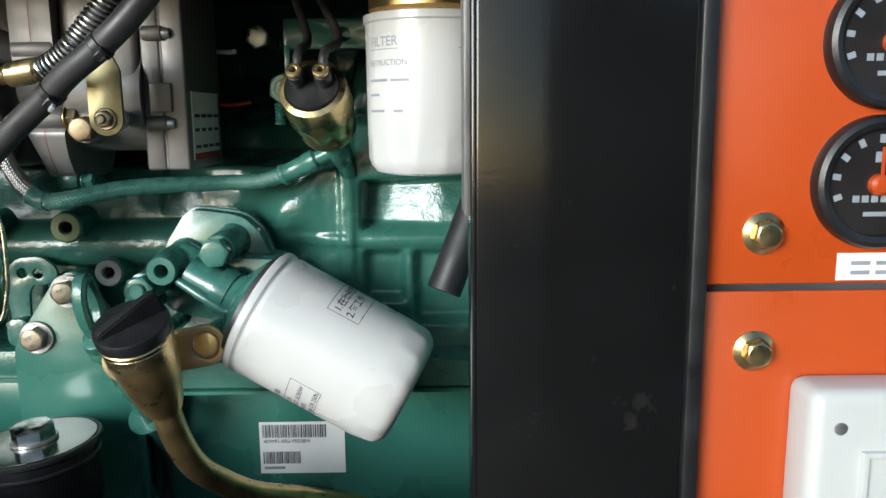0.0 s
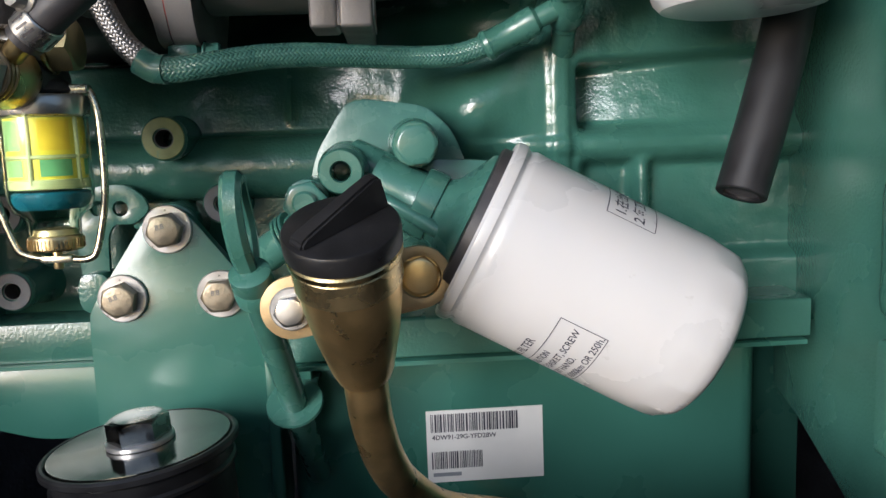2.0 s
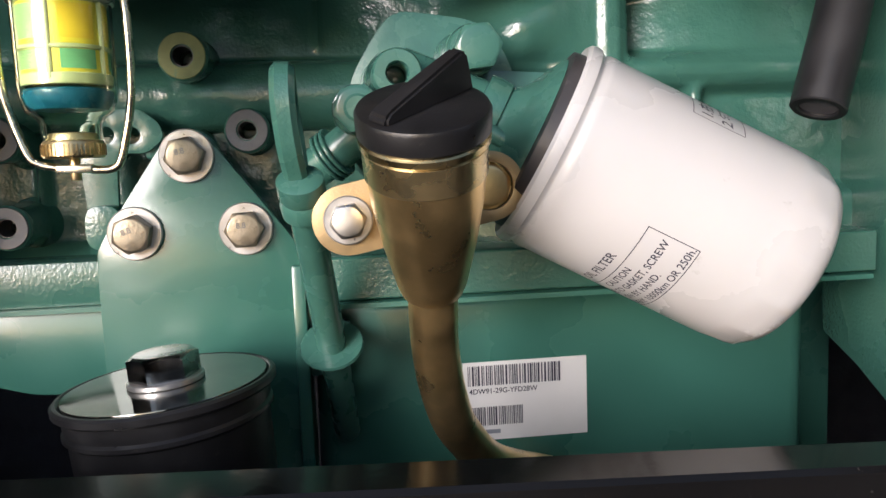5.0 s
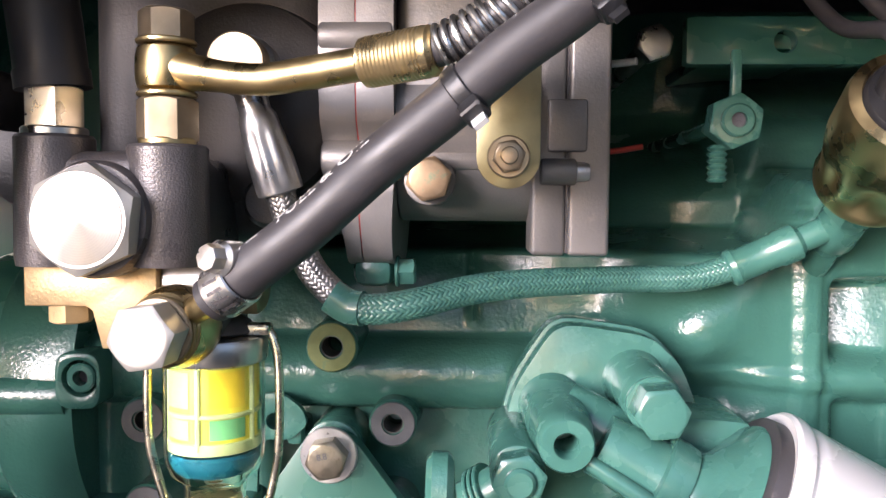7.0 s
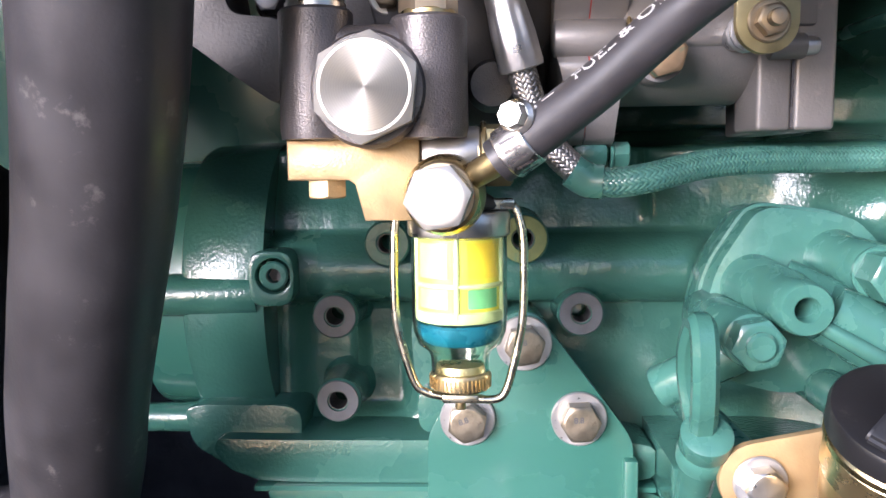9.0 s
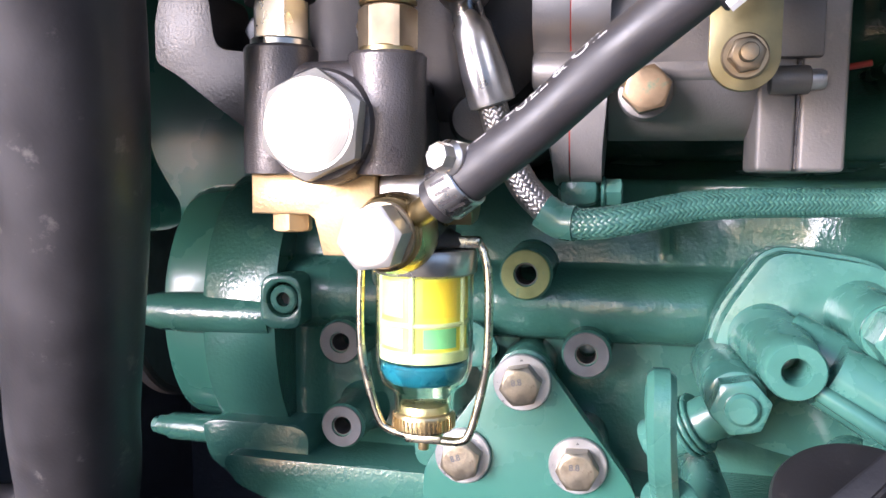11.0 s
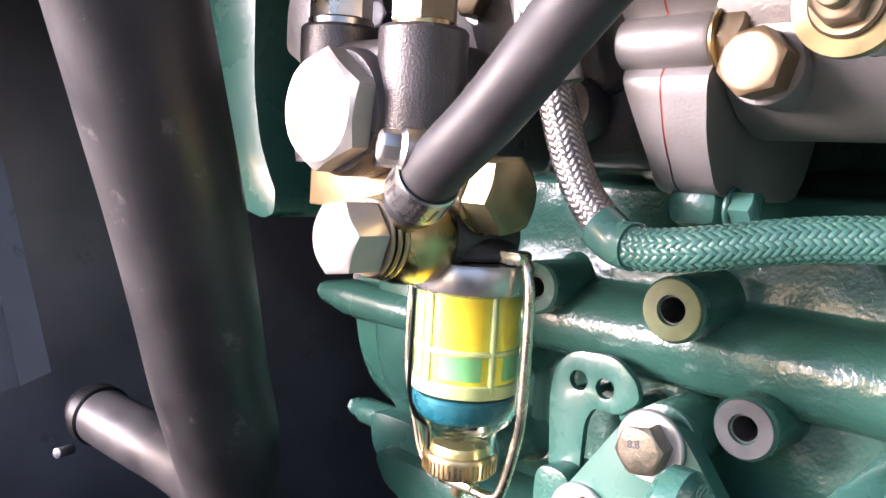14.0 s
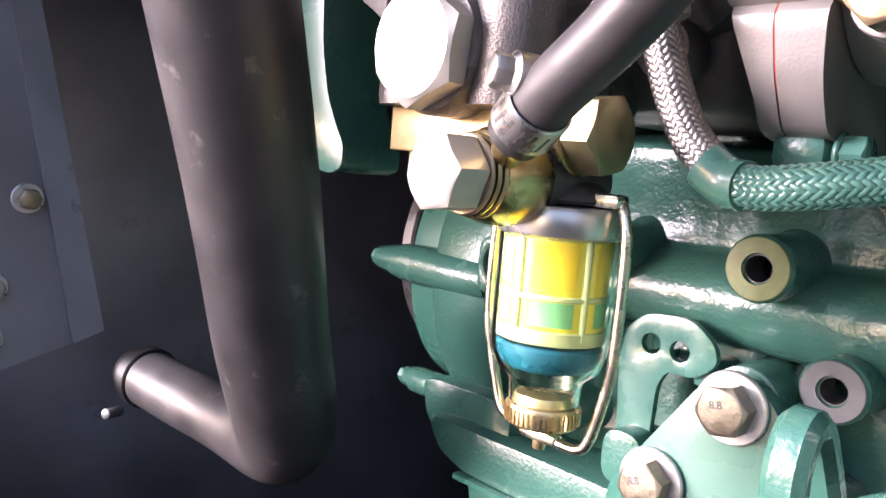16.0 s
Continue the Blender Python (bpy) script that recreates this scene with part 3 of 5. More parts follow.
bm = bmesh.new()
nx, nz = 250, 170
xs = [-0.405 + 0.472 * i / nx for i in range(nx + 1)]
zs = [0.735 + 0.275 * k / nz for k in range(nz + 1)]
grid = [[bm.verts.new((x, wall_depth(x, z), z)) for z in zs] for x in xs]
for i in range(nx):
    for k in range(nz):
        bm.faces.new((grid[i][k], grid[i + 1][k], grid[i + 1][k + 1], grid[i][k + 1]))
rim = [grid[0][k] for k in range(nz + 1)] + [grid[i][nz] for i in range(1, nx + 1)] + [grid[nx][k] for k in range(nz - 1, -1, -1)] + [grid[i][0] for i in range(nx - 1, 0, -1)]
back = [bm.verts.new((v.co.x, 0.86, v.co.z)) for v in rim]
for i in range(len(rim)):
    bm.faces.new((rim[i - 1], rim[i], back[i], back[i - 1]))
bm.faces.new(back)
part("side_wall", bm, green_cast, engine, sharp=1.2)

# bottom flange and oil pan
part("bottom_flange", prism(smooth_loop([(-0.4050, 0.7410), (-0.4070, 0.7360), (-0.4000, 0.7265), (-0.3830, 0.7205), (-0.2060, 0.7205), (-0.2060, 0.7405), (-0.3800, 0.7405)], 0.22, 4), 0.5755, 0.640, (), 0.003), green_cast, engine)
part("bottom_flange", prism(smooth_loop([(0.5455, 0.7205), (0.5455, 0.7405), (0.625, 0.7425), (0.625, 0.7205)], 0.06, 3), -0.2055, 0.055, axis="x", bevel=0.002), green_cast, engine)
for x0, x1, yf in ((-0.388, -0.206, 0.5725), (-0.2055, 0.052, 0.5425)):
    part("pan_lip", prism(smooth_loop([(yf, 0.7172), (yf, 0.7203), (0.62, 0.7203), (0.62, 0.7172)], 0.15, 3), x0, x1, axis="x", bevel=0.0012), green_smooth, engine)
part("oil_pan", box(-0.215, 0.053, 0.594, 0.74, 0.52, 0.7171, 0.012, seg=4), green_smooth, engine)
part("pan_end", box(0.045, 0.130, 0.690, 0.73, 0.45, 0.7165, 0.004), green_smooth, engine)
part("pan_front_end", prism(smooth_loop([(-0.384, 0.7171), (-0.380, 0.7020), (-0.368, 0.6860), (-0.340, 0.6780), (-0.20, 0.6780), (-0.20, 0.7171)], 0.2, 5), 0.5785, 0.74, (), 0.006), green_smooth, engine)


def boss(name, c, r, bore, back=0.612, face=None, face_label=""):
    x, y, z = c
    L = back - y
    prof = [(r + 0.004, L), (r + 0.001, L - 0.005), (r, L - 0.010), (r, 0.0012), (r - 0.001, 0), (bore + 0.0006, 0), (bore, 0.0006), (bore, L * 0.7), (0, L * 0.75)]
    ob = part(name, lathe(prof, c, (0, 1, 0), 44, close=False), green_cast, engine)
    if face:
        part("machined_face", ring(r - 0.0008, bore + 0.0004, 0.0012, (x, y - 0.0006, z), (0, 1, 0), 0.0003), face, ob, face_label)
    part("bore", ring(bore + 0.0001, bore - 0.0004, 0.014, (x, y + 0.0008, z), (0, 1, 0), 0.0001, 28), cast_iron, ob, "dark threaded bore")
    return ob


boss("boss", (-0.265, 0.575, 0.832), 0.0113, 0.0048, face=olive_face, face_label="olive primer face with chipped green paint")
boss("boss", (-0.239, 0.579, 0.798), 0.0105, 0.0045, face=grey_face, face_label="bare grey machined face")
boss("boss", (-0.350, 0.580, 0.797), 0.0105, 0.0045, back=0.618, face=grey_face, face_label="bare grey machined face")
boss("boss", (-0.350, 0.582, 0.757), 0.0105, 0.0045, back=0.618, face=grey_face, face_label="bare grey machined face")
boss("boss", (-0.3255, 0.580, 0.8300), 0.0105, 0.0045)
part("socket_lug", prism(smooth_loop([(-0.3885, 0.802), (-0.3675, 0.802), (-0.3675, 0.8275), (-0.3885, 0.8275)], 0.35), 0.577, 0.612, [circle2(-0.377, 0.816, 0.0078)], 0.002), green_cast, engine)
part("socket_screw", ring(0.0066, 0.0034, 0.022, (-0.377, 0.578, 0.816), (0, 1, 0), 0.0008), green_fit, engine)
part("socket_floor", lathe([(0, 0), (0.0034, 0)], (-0.377, 0.5835, 0.816), (0, -1, 0), 6, close=False), cast_iron, engine)
gasket = thing("cover_plate", (-0.2975, 0.582, 0.797), "small green steel plate with two holes on the block", "plate")
part("plate", prism(smooth_loop([(-0.3135, 0.802), (-0.306, 0.809), (-0.288, 0.810), (-0.279, 0.803), (-0.277, 0.796), (-0.285, 0.789), (-0.2955, 0.7895), (-0.2990, 0.783), (-0.2995, 0.768), (-0.300, 0.757), (-0.313, 0.757), (-0.3145, 0.775), (-0.3155, 0.790)], 0.35), 0.5815, 0.5845,
                    [circle2(-0.303, 0.798, 0.0039), circle2(-0.2915, 0.7975, 0.0039)], 0.0006), green_fit, gasket)
part("spacer", box(-0.310, -0.304, 0.584, 0.612, 0.789, 0.793, 0.001), green_cast, gasket)
part("spacer", box(-0.287, -0.280, 0.584, 0.610, 0.786, 0.795, 0.002), green_cast, gasket)

# bell housing at the flywheel end
bell = thing("bell_housing", (0.06, 0.55, 0.6), "green painted cast bell housing with bolt lugs", "engine housing")
b = prism(smooth_loop([(0.60, 1.01), (0.470, 1.01), (0.470, 0.620), (0.500, 0.630), (0.570, 0.668), (0.60, 0.680)], 0.08), 0.0635, 0.083, axis="x", bevel=0.003)
part("flange_wall", b, green_cast, bell)
for z0, z1, hx, hole in ((0.8085, 0.8260, 0.0512, (0.817,)), (0.689, 0.7375, 0.0500, (0.7285, 0.701)), (0.895, 0.915, 0.052, (0.905,))):
    part("bolt_lug", prism(smooth_loop([(hx - 0.0062, z0), (hx - 0.0062, z1), (0.0660, z1), (0.0660, z0)], 0.10), 0.4555, 0.4745,
                           [circle2(hx, h, 0.0042, 20) for h in hole], 0.0015), green_cast, bell)
for z0, z1 in ((0.829, 0.890), (0.742, 0.8055), (0.918, 0.97)):
    part("cast_pad", box(0.0500, 0.070, 0.4600, 0.490, z0, z1, 0.0085, seg=5), green_cast, bell)

# timing case at the front end
case = thing("timing_case", (-0.42, 0.62, 0.7), "green painted rounded timing gear case with side studs", "engine cover")
for nm, prof, c, mat in (("gear_case", [(0.040, 0), (0.058, 0.0015), (0.0625, 0.004), (0.0645, 0.010), (0.0665, 0.040), (0.069, 0.058)], (-0.452, 0.642, 0.803), green_smooth),
                         ("case_flange", [(0.0665, 0), (0.0715, 0.002), (0.073, 0.005), (0.0745, 0.036), (0.074, 0.040)], (-0.423, 0.642, 0.803), green_cast)):
    b = lathe(prof, c, (1, 0, 0), 72)
    for v in b.verts:
        v.co.y = c[1] + (v.co.y - c[1]) * (0.77 if nm == "gear_case" else 0.82)
    part(nm, b, mat, case)
part("case_column", prism(smooth_loop([(-0.503, 1.03), (-0.500, 0.930), (-0.484, 0.893), (-0.462, 0.868), (-0.436, 0.853), (-0.416, 0.8490), (-0.408, 0.852), (-0.408, 0.861), (-0.413, 0.868), (-0.420, 0.880), (-0.4265, 0.905), (-0.4285, 1.03)], 0.3, 4), 0.515, 0.545, (), 0.005), green_smooth, case)
part("column_bolt", hexagon(0.014, 0.009, (-0.4985, 0.530, 0.917), (-1, -0.1, 0.1), start=0.3), green_fit, case)
part("case_foot", prism(smooth_loop([(-0.424, 0.754), (-0.368, 0.754), (-0.368, 0.7260), (-0.402, 0.7230), (-0.420, 0.735)], 0.25, 4), 0.585, 0.660, (), 0.005), green_cast, case)
part("case_web", box(-0.530, -0.372, 0.655, 0.70, 0.8475, 1.03, 0.008, seg=4), green_smooth, case)
for c, L, prof in (((-0.466, 0.588, 0.806), 0.080, [(0.0038, 0), (0.0056, 0.001), (0.0064, 0.006), (0.0092, 0.020), (0.0100, 0.034), (0.0100, 0.080)]),
                   ((-0.463, 0.610, 0.740), 0.055, [(0.0040, 0), (0.0052, 0.001), (0.0056, 0.005), (0.0070, 0.008), (0.0074, 0.030), (0.0090, 0.055)])):
    part("stud_boss", lathe(prof, c, (1, 0, 0), 32), green_cast, case)
    part("stud_tip", hexagon(0.0075, 0.004, V(*c) + V(0.001, 0, 0), (-1, 0, 0)), green_fit, case)

pulley = thing("fan_pulley", (-0.505, 0.72, 0.80), "grey pressed steel fan pulley in front of the timing case", "pulley")
part("disc", lathe([(0.0, 0.004), (0.050, 0.004), (0.066, 0.008), (0.070, 0.010), (0.070, 0.014), (0.0, 0.014)], (-0.518, 0.72, 0.80), (1, 0, 0), 64, close=False), grey_face, pulley)
part("rim", ring(0.075, 0.068, 0.010, (-0.515, 0.72, 0.80), (1, 0, 0), 0.0015, 64), cast_iron, pulley, "dark grooved rim")
part("hub_shaft", rounded_rod(0.018, 0.05, (-0.505, 0.72, 0.80), (1, 0, 0)), cast_iron, pulley)

# ---- mounting bracket and rubber mount ----
bracket = thing("mount_bracket", (-0.265, 0.572, 0.62), "green painted triangular steel engine mount bracket", "bracket")
out = smooth_loop([(-0.308, 0.62), (-0.308, 0.744), (-0.302, 0.755), (-0.274, 0.7955), (-0.256, 0.7955), (-0.2175, 0.744), (-0.2155, 0.72), (-0.2155, 0.62)], 0.16, 4)
part("plate", prism(out, 0.570, 0.578, (), 0.0012), green_smooth, bracket)
part("ear", prism(smooth_loop([(-0.312, 0.746), (-0.312, 0.766), (-0.296, 0.766), (-0.296, 0.746)], 0.4), 0.5705, 0.590, (), 0.001), green_cast, bracket)
for c, r in (((-0.265, 0.787), 0.0125), ((-0.290, 0.753), 0.0125), ((-0.241, 0.753), 0.0125)):
    part("spacer_tube", rounded_rod(r, 0.032, (c[0], 0.577, c[1]), (0, 1, 0)), green_cast, bracket)
part("side_gusset", box(-0.2215, -0.2155, 0.565, 0.60, 0.62, 0.735, 0.001), green_smooth, bracket)
for (x, z), s in zip(((-0.265, 0.787), (-0.290, 0.753), (-0.241, 0.753)), (0.2, 0.35, 0.05)):
    t, h = hex_bolt("hex_bolt", (x, 0.570, z), (0, -1, 0), 0.0155, 0.0075, "yellow zinc hex bolt with a plain washer on the bracket", pitted_zinc, 0.0122, 0.0022, start=s, group="bracket bolts")
    ca, sa = math.cos(s), math.sin(s)
    part("head_mark", bend(lettering("8.8", 0.0036), lambda px, py, x=x, z=z, ca=ca, sa=sa: V(x + (px - 0.0032) * ca - (py + 0.0010) * sa, 0.570 - 0.0022 - 0.0075 - 0.00035, z + (px - 0.0032) * sa + (py + 0.0010) * ca)), grey_face, h, "raised grade mark")

mount = thing("rubber_mount", (-0.267, 0.51, 0.6), "black rubber engine mount with a steel disc washer on top", "engine mount")
ax = V(-0.073, -0.01, 1).normalized()
mc = V(-0.267, 0.510, 0.6985)
part("disc_washer", lathe([(0.0380, -0.003), (0.0383, -0.002), (0.0383, 0.0), (0.038, 0.0012), (0.012, 0.0013), (0.0, 0.0013)], mc, ax, 72), disc_chrome, mount, "scuffed dark plated disc washer")
part("rubber_body", lathe([(0.034, -0.085), (0.034, -0.05), (0.037, -0.04), (0.0375, -0.012), (0.0385, -0.008), (0.0385, -0.003)], mc, ax, 64), plastic, mount)
part("rubber_seam", ring(0.0392, 0.036, 0.0035, mc + ax * -0.013, ax, 0.001, 64), plastic, mount)
part("lock_washer", ring(0.0145, 0.008, 0.0025, mc + ax * 0.0012, ax, 0.0005), steel_dull, mount)
part("disc_rim", ring(0.0416, 0.0385, 0.0042, mc + ax * -0.0032, ax, 0.001, 72), plastic, mount, "black rubber rim")
part("mount_bolt", hexagon(0.0235, 0.0095, mc + ax * 0.0036, ax, start=0.25, chamfer=0.0012), mount_chrome, mount)
part("support_tray", box(-0.32, -0.21, 0.46, 0.56, 0.2, 0.617, 0.002), dark_sheet, mount)

# ---- spin-on oil filter and its head ----
AX = V(0.8755, -0.116, -0.469).normalized()
FC = V(-0.113, 0.511, 0.785)
filt = thing("oil_filter", FC, "white painted spin-on oil filter can with printed instructions", "oil filter")
def flats(bm, origin, axis, h0, h1, deep, k=14):
    """Presses flats for a filter wrench round the end of a can."""
    u, w = frame_of(axis)
    for v in bm.verts:
        q = v.co - origin
        hgt = q.dot(axis)
        if h0 < hgt < h1:
            q = q - axis * hgt
            a = math.atan2(q.dot(w), q.dot(u))
            v.co += q * deep * (math.cos(math.pi / k) / math.cos((a % (2 * math.pi / k)) - math.pi / k) - 1)


cb = lathe([(0.036, -0.003), (0.0400, -0.0042), (0.0415, -0.0030), (0.0419, -0.001), (0.0417, 0.001), (0.0403, 0.0026), (0.0402, 0.0034), (0.0410, 0.0052), (0.0411, 0.007), (0.0409, 0.0095), (0.0409, 0.086), (0.0408, 0.0885), (0.0404, 0.0965), (0.0396, 0.1005), (0.0365, 0.1045), (0.0325, 0.1070), (0.028, 0.1078), (0, 0.1082)], FC, AX, 112)
flats(cb, FC, AX, 0.090, 0.1012, 1.0)
part("can", cb, white_can, filt)
part("seal_plate", lathe([(0.035, -0.0085), (0.0366, -0.0078), (0.0372, -0.0028)], FC, AX, 72), rubber, filt, "dark grey gasket plate")


def around(axis, centre, radius, ref, lift=0.00012):
    """Maps (u round the can, v along its axis) to a place on the can; u = 0 faces ref."""
    a = axis.normalized()
    r0 = (ref - a * ref.dot(a)).normalized()
    r1 = a.cross(r0)

    def place(u, v):
        t = u / radius
        return centre + a * v + (r0 * math.cos(t) + r1 * math.sin(t)) * (radius + lift)
    return place


def can_angle(p):
    q = p - FC
    q -= AX * q.dot(AX)
    r0 = V(0, -1, 0) - AX * V(0, -1, 0).dot(AX)
    r0.normalize()
    return math.atan2(q.dot(AX.cross(r0)), q.dot(r0)) * 0.0409


wrap = around(AX, FC, 0.0409, V(0, -1, 0))


def on_can(lines, corner_u, corner_v, up, size, gap, frame_w, frame_h, name, from_start=False):
    """Lines of print that read round the can; the frame's upper right corner sits at (corner_u, corner_v)."""
    for k, (txt, inset) in enumerate(lines):
        lt = lettering(txt, size)
        w = max(v.co.x for v in lt.verts)
        w = frame_w - 0.0015 if from_start else w
        part(name, bend(lt, lambda x, y, k=k, w=w, inset=inset: wrap(corner_u + up * (x - w - inset), corner_v + gap * (k + 1) - y)), ink, filt)
    fr = bmesh.new()
    th = 0.00035

    def strip(u0, v0, u1, v1):
        n = 24
        for i in range(n):
            a, b2 = i / n, (i + 1) / n
            pts = [(u0 + (u1 - u0) * a, v0 + (v1 - v0) * a), (u0 + (u1 - u0) * b2, v0 + (v1 - v0) * b2)]
            du, dv = (0, th) if abs(u1 - u0) > abs(v1 - v0) else (th, 0)
            fr.faces.new([fr.verts.new(wrap(*q)) for q in (pts[0], pts[1], (pts[1][0] + du, pts[1][1] + dv), (pts[0][0] + du, pts[0][1] + dv))])
    a, b2 = corner_u, corner_u - up * frame_w
    strip(a, corner_v, a, corner_v + frame_h)
    strip(b2, corner_v, a, corner_v)
    strip(b2, corner_v + frame_h, a, corner_v + frame_h)
    strip(b2, corner_v, b2, corner_v + frame_h)
    part("print_frame", fr, ink, filt, flip=False)


P3 = V(-0.088, 0.471, 0.756)
u3 = can_angle(P3)
v3 = (P3 - FC).dot(AX)
UP = 1.0 if AX.cross(V(0, -1, 0)).z > 0 else -1.0
on_can((("CAUTION", 0.020), ("OIL TO GASKET, SCREW", 0.002), ("ON BY HAND.", 0.016), ("EVERY 10000km OR 250h.", 0.0005)), u3, v3, UP, 0.0042, 0.0049, 0.046, 0.0205, "printed_text")
lt = lettering("OIL FILTER", 0.0052)
wmax = max(v.co.x for v in lt.verts)
part("printed_text", bend(lt, lambda x, y: wrap(u3 + UP * (x - wmax - 0.0165), v3 - 0.0032 - y)), ink, filt)
on_can((("1.在密封圈涂油", 0.0), ("2.每工作", 0.0)), -0.0345 + UP * 0.040, 0.039, UP, 0.0066, 0.0082, 0.040, 0.0213, "printed_text", True)

head = thing("filter_head", (-0.15, 0.55, 0.8), "green painted cast oil filter head bolted to the block", "filter head")
hf = smooth_loop([(-0.194, 0.795), (-0.188, 0.821), (-0.1735, 0.8435), (-0.166, 0.8465), (-0.134, 0.842), (-0.122, 0.830), (-0.113, 0.806), (-0.124, 0.780), (-0.156, 0.768), (-0.188, 0.776)], 0.3, 5)
part("flange", prism(hf, 0.5535, 0.585, (), 0.003), green_fit, head)
part("flange_gasket", prism([(x * 1.0 + (x + 0.156) * 0.035, z + (z - 0.808) * 0.035) for x, z in hf], 0.5655, 0.5695, (), 0.0006), green_fit, head)
part("port_boss", lathe([(0.0145, 0.057), (0.0125, 0.050), (0.0115, 0.020), (0.0100, 0.010), (0.0094, 0.001), (0.0087, 0), (0.0046, 0), (0.0042, 0.0006), (0.0042, 0.022), (0, 0.024)], (-0.173, 0.501, 0.814), (0, 1, 0), 44, close=False), green_fit, head)
part("bolt_boss", lathe([(0.0096, 0), (0.0104, 0.002), (0.0112, 0.030), (0.0145, 0.042)], (-0.141, 0.519, 0.8245), (0, 1, 0), 40), green_fit, head)
hex_bolt("head_bolt", (-0.141, 0.5195, 0.8240), (0, -1, 0), 0.0165, 0.0125, "green painted hex bolt", green_fit, 0.0100, 0.0025, parent=head, start=0.1, wmat=green_fit)
S = FC - AX * 0.0088
part("cone", lathe([(0.0330, 0.0), (0.0315, -0.002), (0.0230, -0.0065), (0.0165, -0.0105), (0.0132, -0.016), (0.0120, -0.030), (0.0112, -0.045)], S, AX, 56), green_fit, head)
part("neck_collar", lathe([(0.0135, -0.024), (0.0155, -0.0235), (0.0158, -0.019), (0.0155, -0.0145), (0.0135, -0.014)], S, AX, 40), green_fit, head)
part("arm", tube([(-0.170, 0.535, 0.818), (-0.150, 0.527, 0.808), (-0.128, 0.519, 0.795)], 0.0105, 24), green_fit, head)
b = prism(smooth_loop([(-0.150, 0.818), (-0.104, 0.8155), (-0.100, 0.806), (-0.115, 0.772), (-0.140, 0.785)], 0.2), 0.528, 0.566, (), 0.004)
part("bridge", b, green_fit, head)
part("stay_rib", tube([(-0.165, 0.507, 0.807), (-0.145, 0.5015, 0.795), (-0.116, 0.497, 0.776)], lambda s: 0.0028 + 0.001 * s, 14), green_fit, head)

relief = thing("relief_valve", (-0.19, 0.52, 0.80), "green painted hex relief valve fitting with sealing washers", "valve fitting")
part("hex_plug", hexagon(0.0165, 0.009, (-0.1885, 0.510, 0.8015), (0, -1, 0), start=0.2), green_fit, relief)
part("plug_end", lathe([(0.0052, 0), (0.0052, 0.002), (0.0042, 0.003), (0, 0.003)], (-0.1885, 0.5012, 0.8015), (0, -1, 0), 28), green_fit, relief)
part("body", rounded_rod(0.0098, 0.055, (-0.1885, 0.510, 0.8015), (0, 1, 0)), green_fit, relief)
sd = V(-0.62, 0.25, -0.42).normalized()
so = V(-0.187, 0.530, 0.793)
part("side_sleeve", rounded_rod(0.0085, 0.034, so, sd), green_fit, relief)
for k in range(3):
    part("sealing_washer", ring(0.0112, 0.006, 0.0016, so + sd * (0.0125 + 0.0024 * k), sd, 0.0005), green_fit, relief)
part("side_hex", hexagon(0.0145, 0.012, so + sd * 0.021, sd, start=0.4), green_fit, relief)

# ---- oil filler and dipstick ----
fill = thing("oil_filler", (-0.166, 0.474, 0.73), "stained brass oil filler neck with a black screw cap", "oil filler")
NA = V(-0.0035, -0.027, 0.0535).normalized()
NB = V(-0.166, 0.4715, 0.7365)
part("neck", lathe([(0.0088, -0.002), (0.0108, 0.0), (0.0122, 0.004), (0.0158, 0.021), (0.0182, 0.036), (0.0190, 0.045), (0.0192, 0.056), (0.0186, 0.0575)], NB, NA, 64), brass_old, fill)
part("upper_band", ring(0.0197, 0.0185, 0.0105, NB + NA * 0.0462, NA, 0.0005, 64), brass, fill, "brighter polished band")
part("rim", ring(0.0206, 0.015, 0.0035, NB + NA * 0.0568, NA, 0.0008, 64), gold, fill, "bright brass rim")
cap = part("cap", lathe([(0.0200, 0.0), (0.0208, 0.001), (0.0209, 0.007), (0.0202, 0.0082), (0.0185, 0.0088), (0.0, 0.0090)], NB + NA * 0.0602, NA, 64), plastic, fill, "black plastic screw cap")
gu = V(0.74, 0.67, 0)
gu = (gu - NA * gu.dot(NA)).normalized()
gv = NA.cross(gu)
gb = bmesh.new()
C0 = NB + NA * 0.0685
sec = [(-1.0, 0.0), (-0.97, 0.0026), (-0.85, 0.0042), (0.80, 0.0130), (0.93, 0.0118), (1.0, 0.0)]
lo = [gb.verts.new(C0 + gu * 0.0190 * a + gv * (0.0042 - 0.11 * h) + NA * h) for a, h in sec]
hi = [gb.verts.new(C0 + gu * 0.0190 * a - gv * (0.0042 - 0.11 * h) + NA * h) for a, h in sec]
for i in range(5):
    gb.faces.new((lo[i], lo[i + 1], hi[i + 1], hi[i]))
gb.faces.new(lo)
gb.faces.new(hi[::-1])
gb.faces.new((lo[0], hi[0], hi[5], lo[5]))
bmesh.ops.bevel(gb, geom=gb.edges[:], offset=0.0009, segments=2, affect="EDGES")
part("grip", gb, plastic, cap)
part("pipe", tube([NB, (-0.1645, 0.484, 0.712), (-0.160, 0.497, 0.689), (-0.152, 0.517, 0.668), (-0.134, 0.546, 0.642), (-0.104, 0.576, 0.622), (-0.066, 0.594, 0.606), (-0.03, 0.604, 0.598)], 0.0088, 28), brass_old, fill)

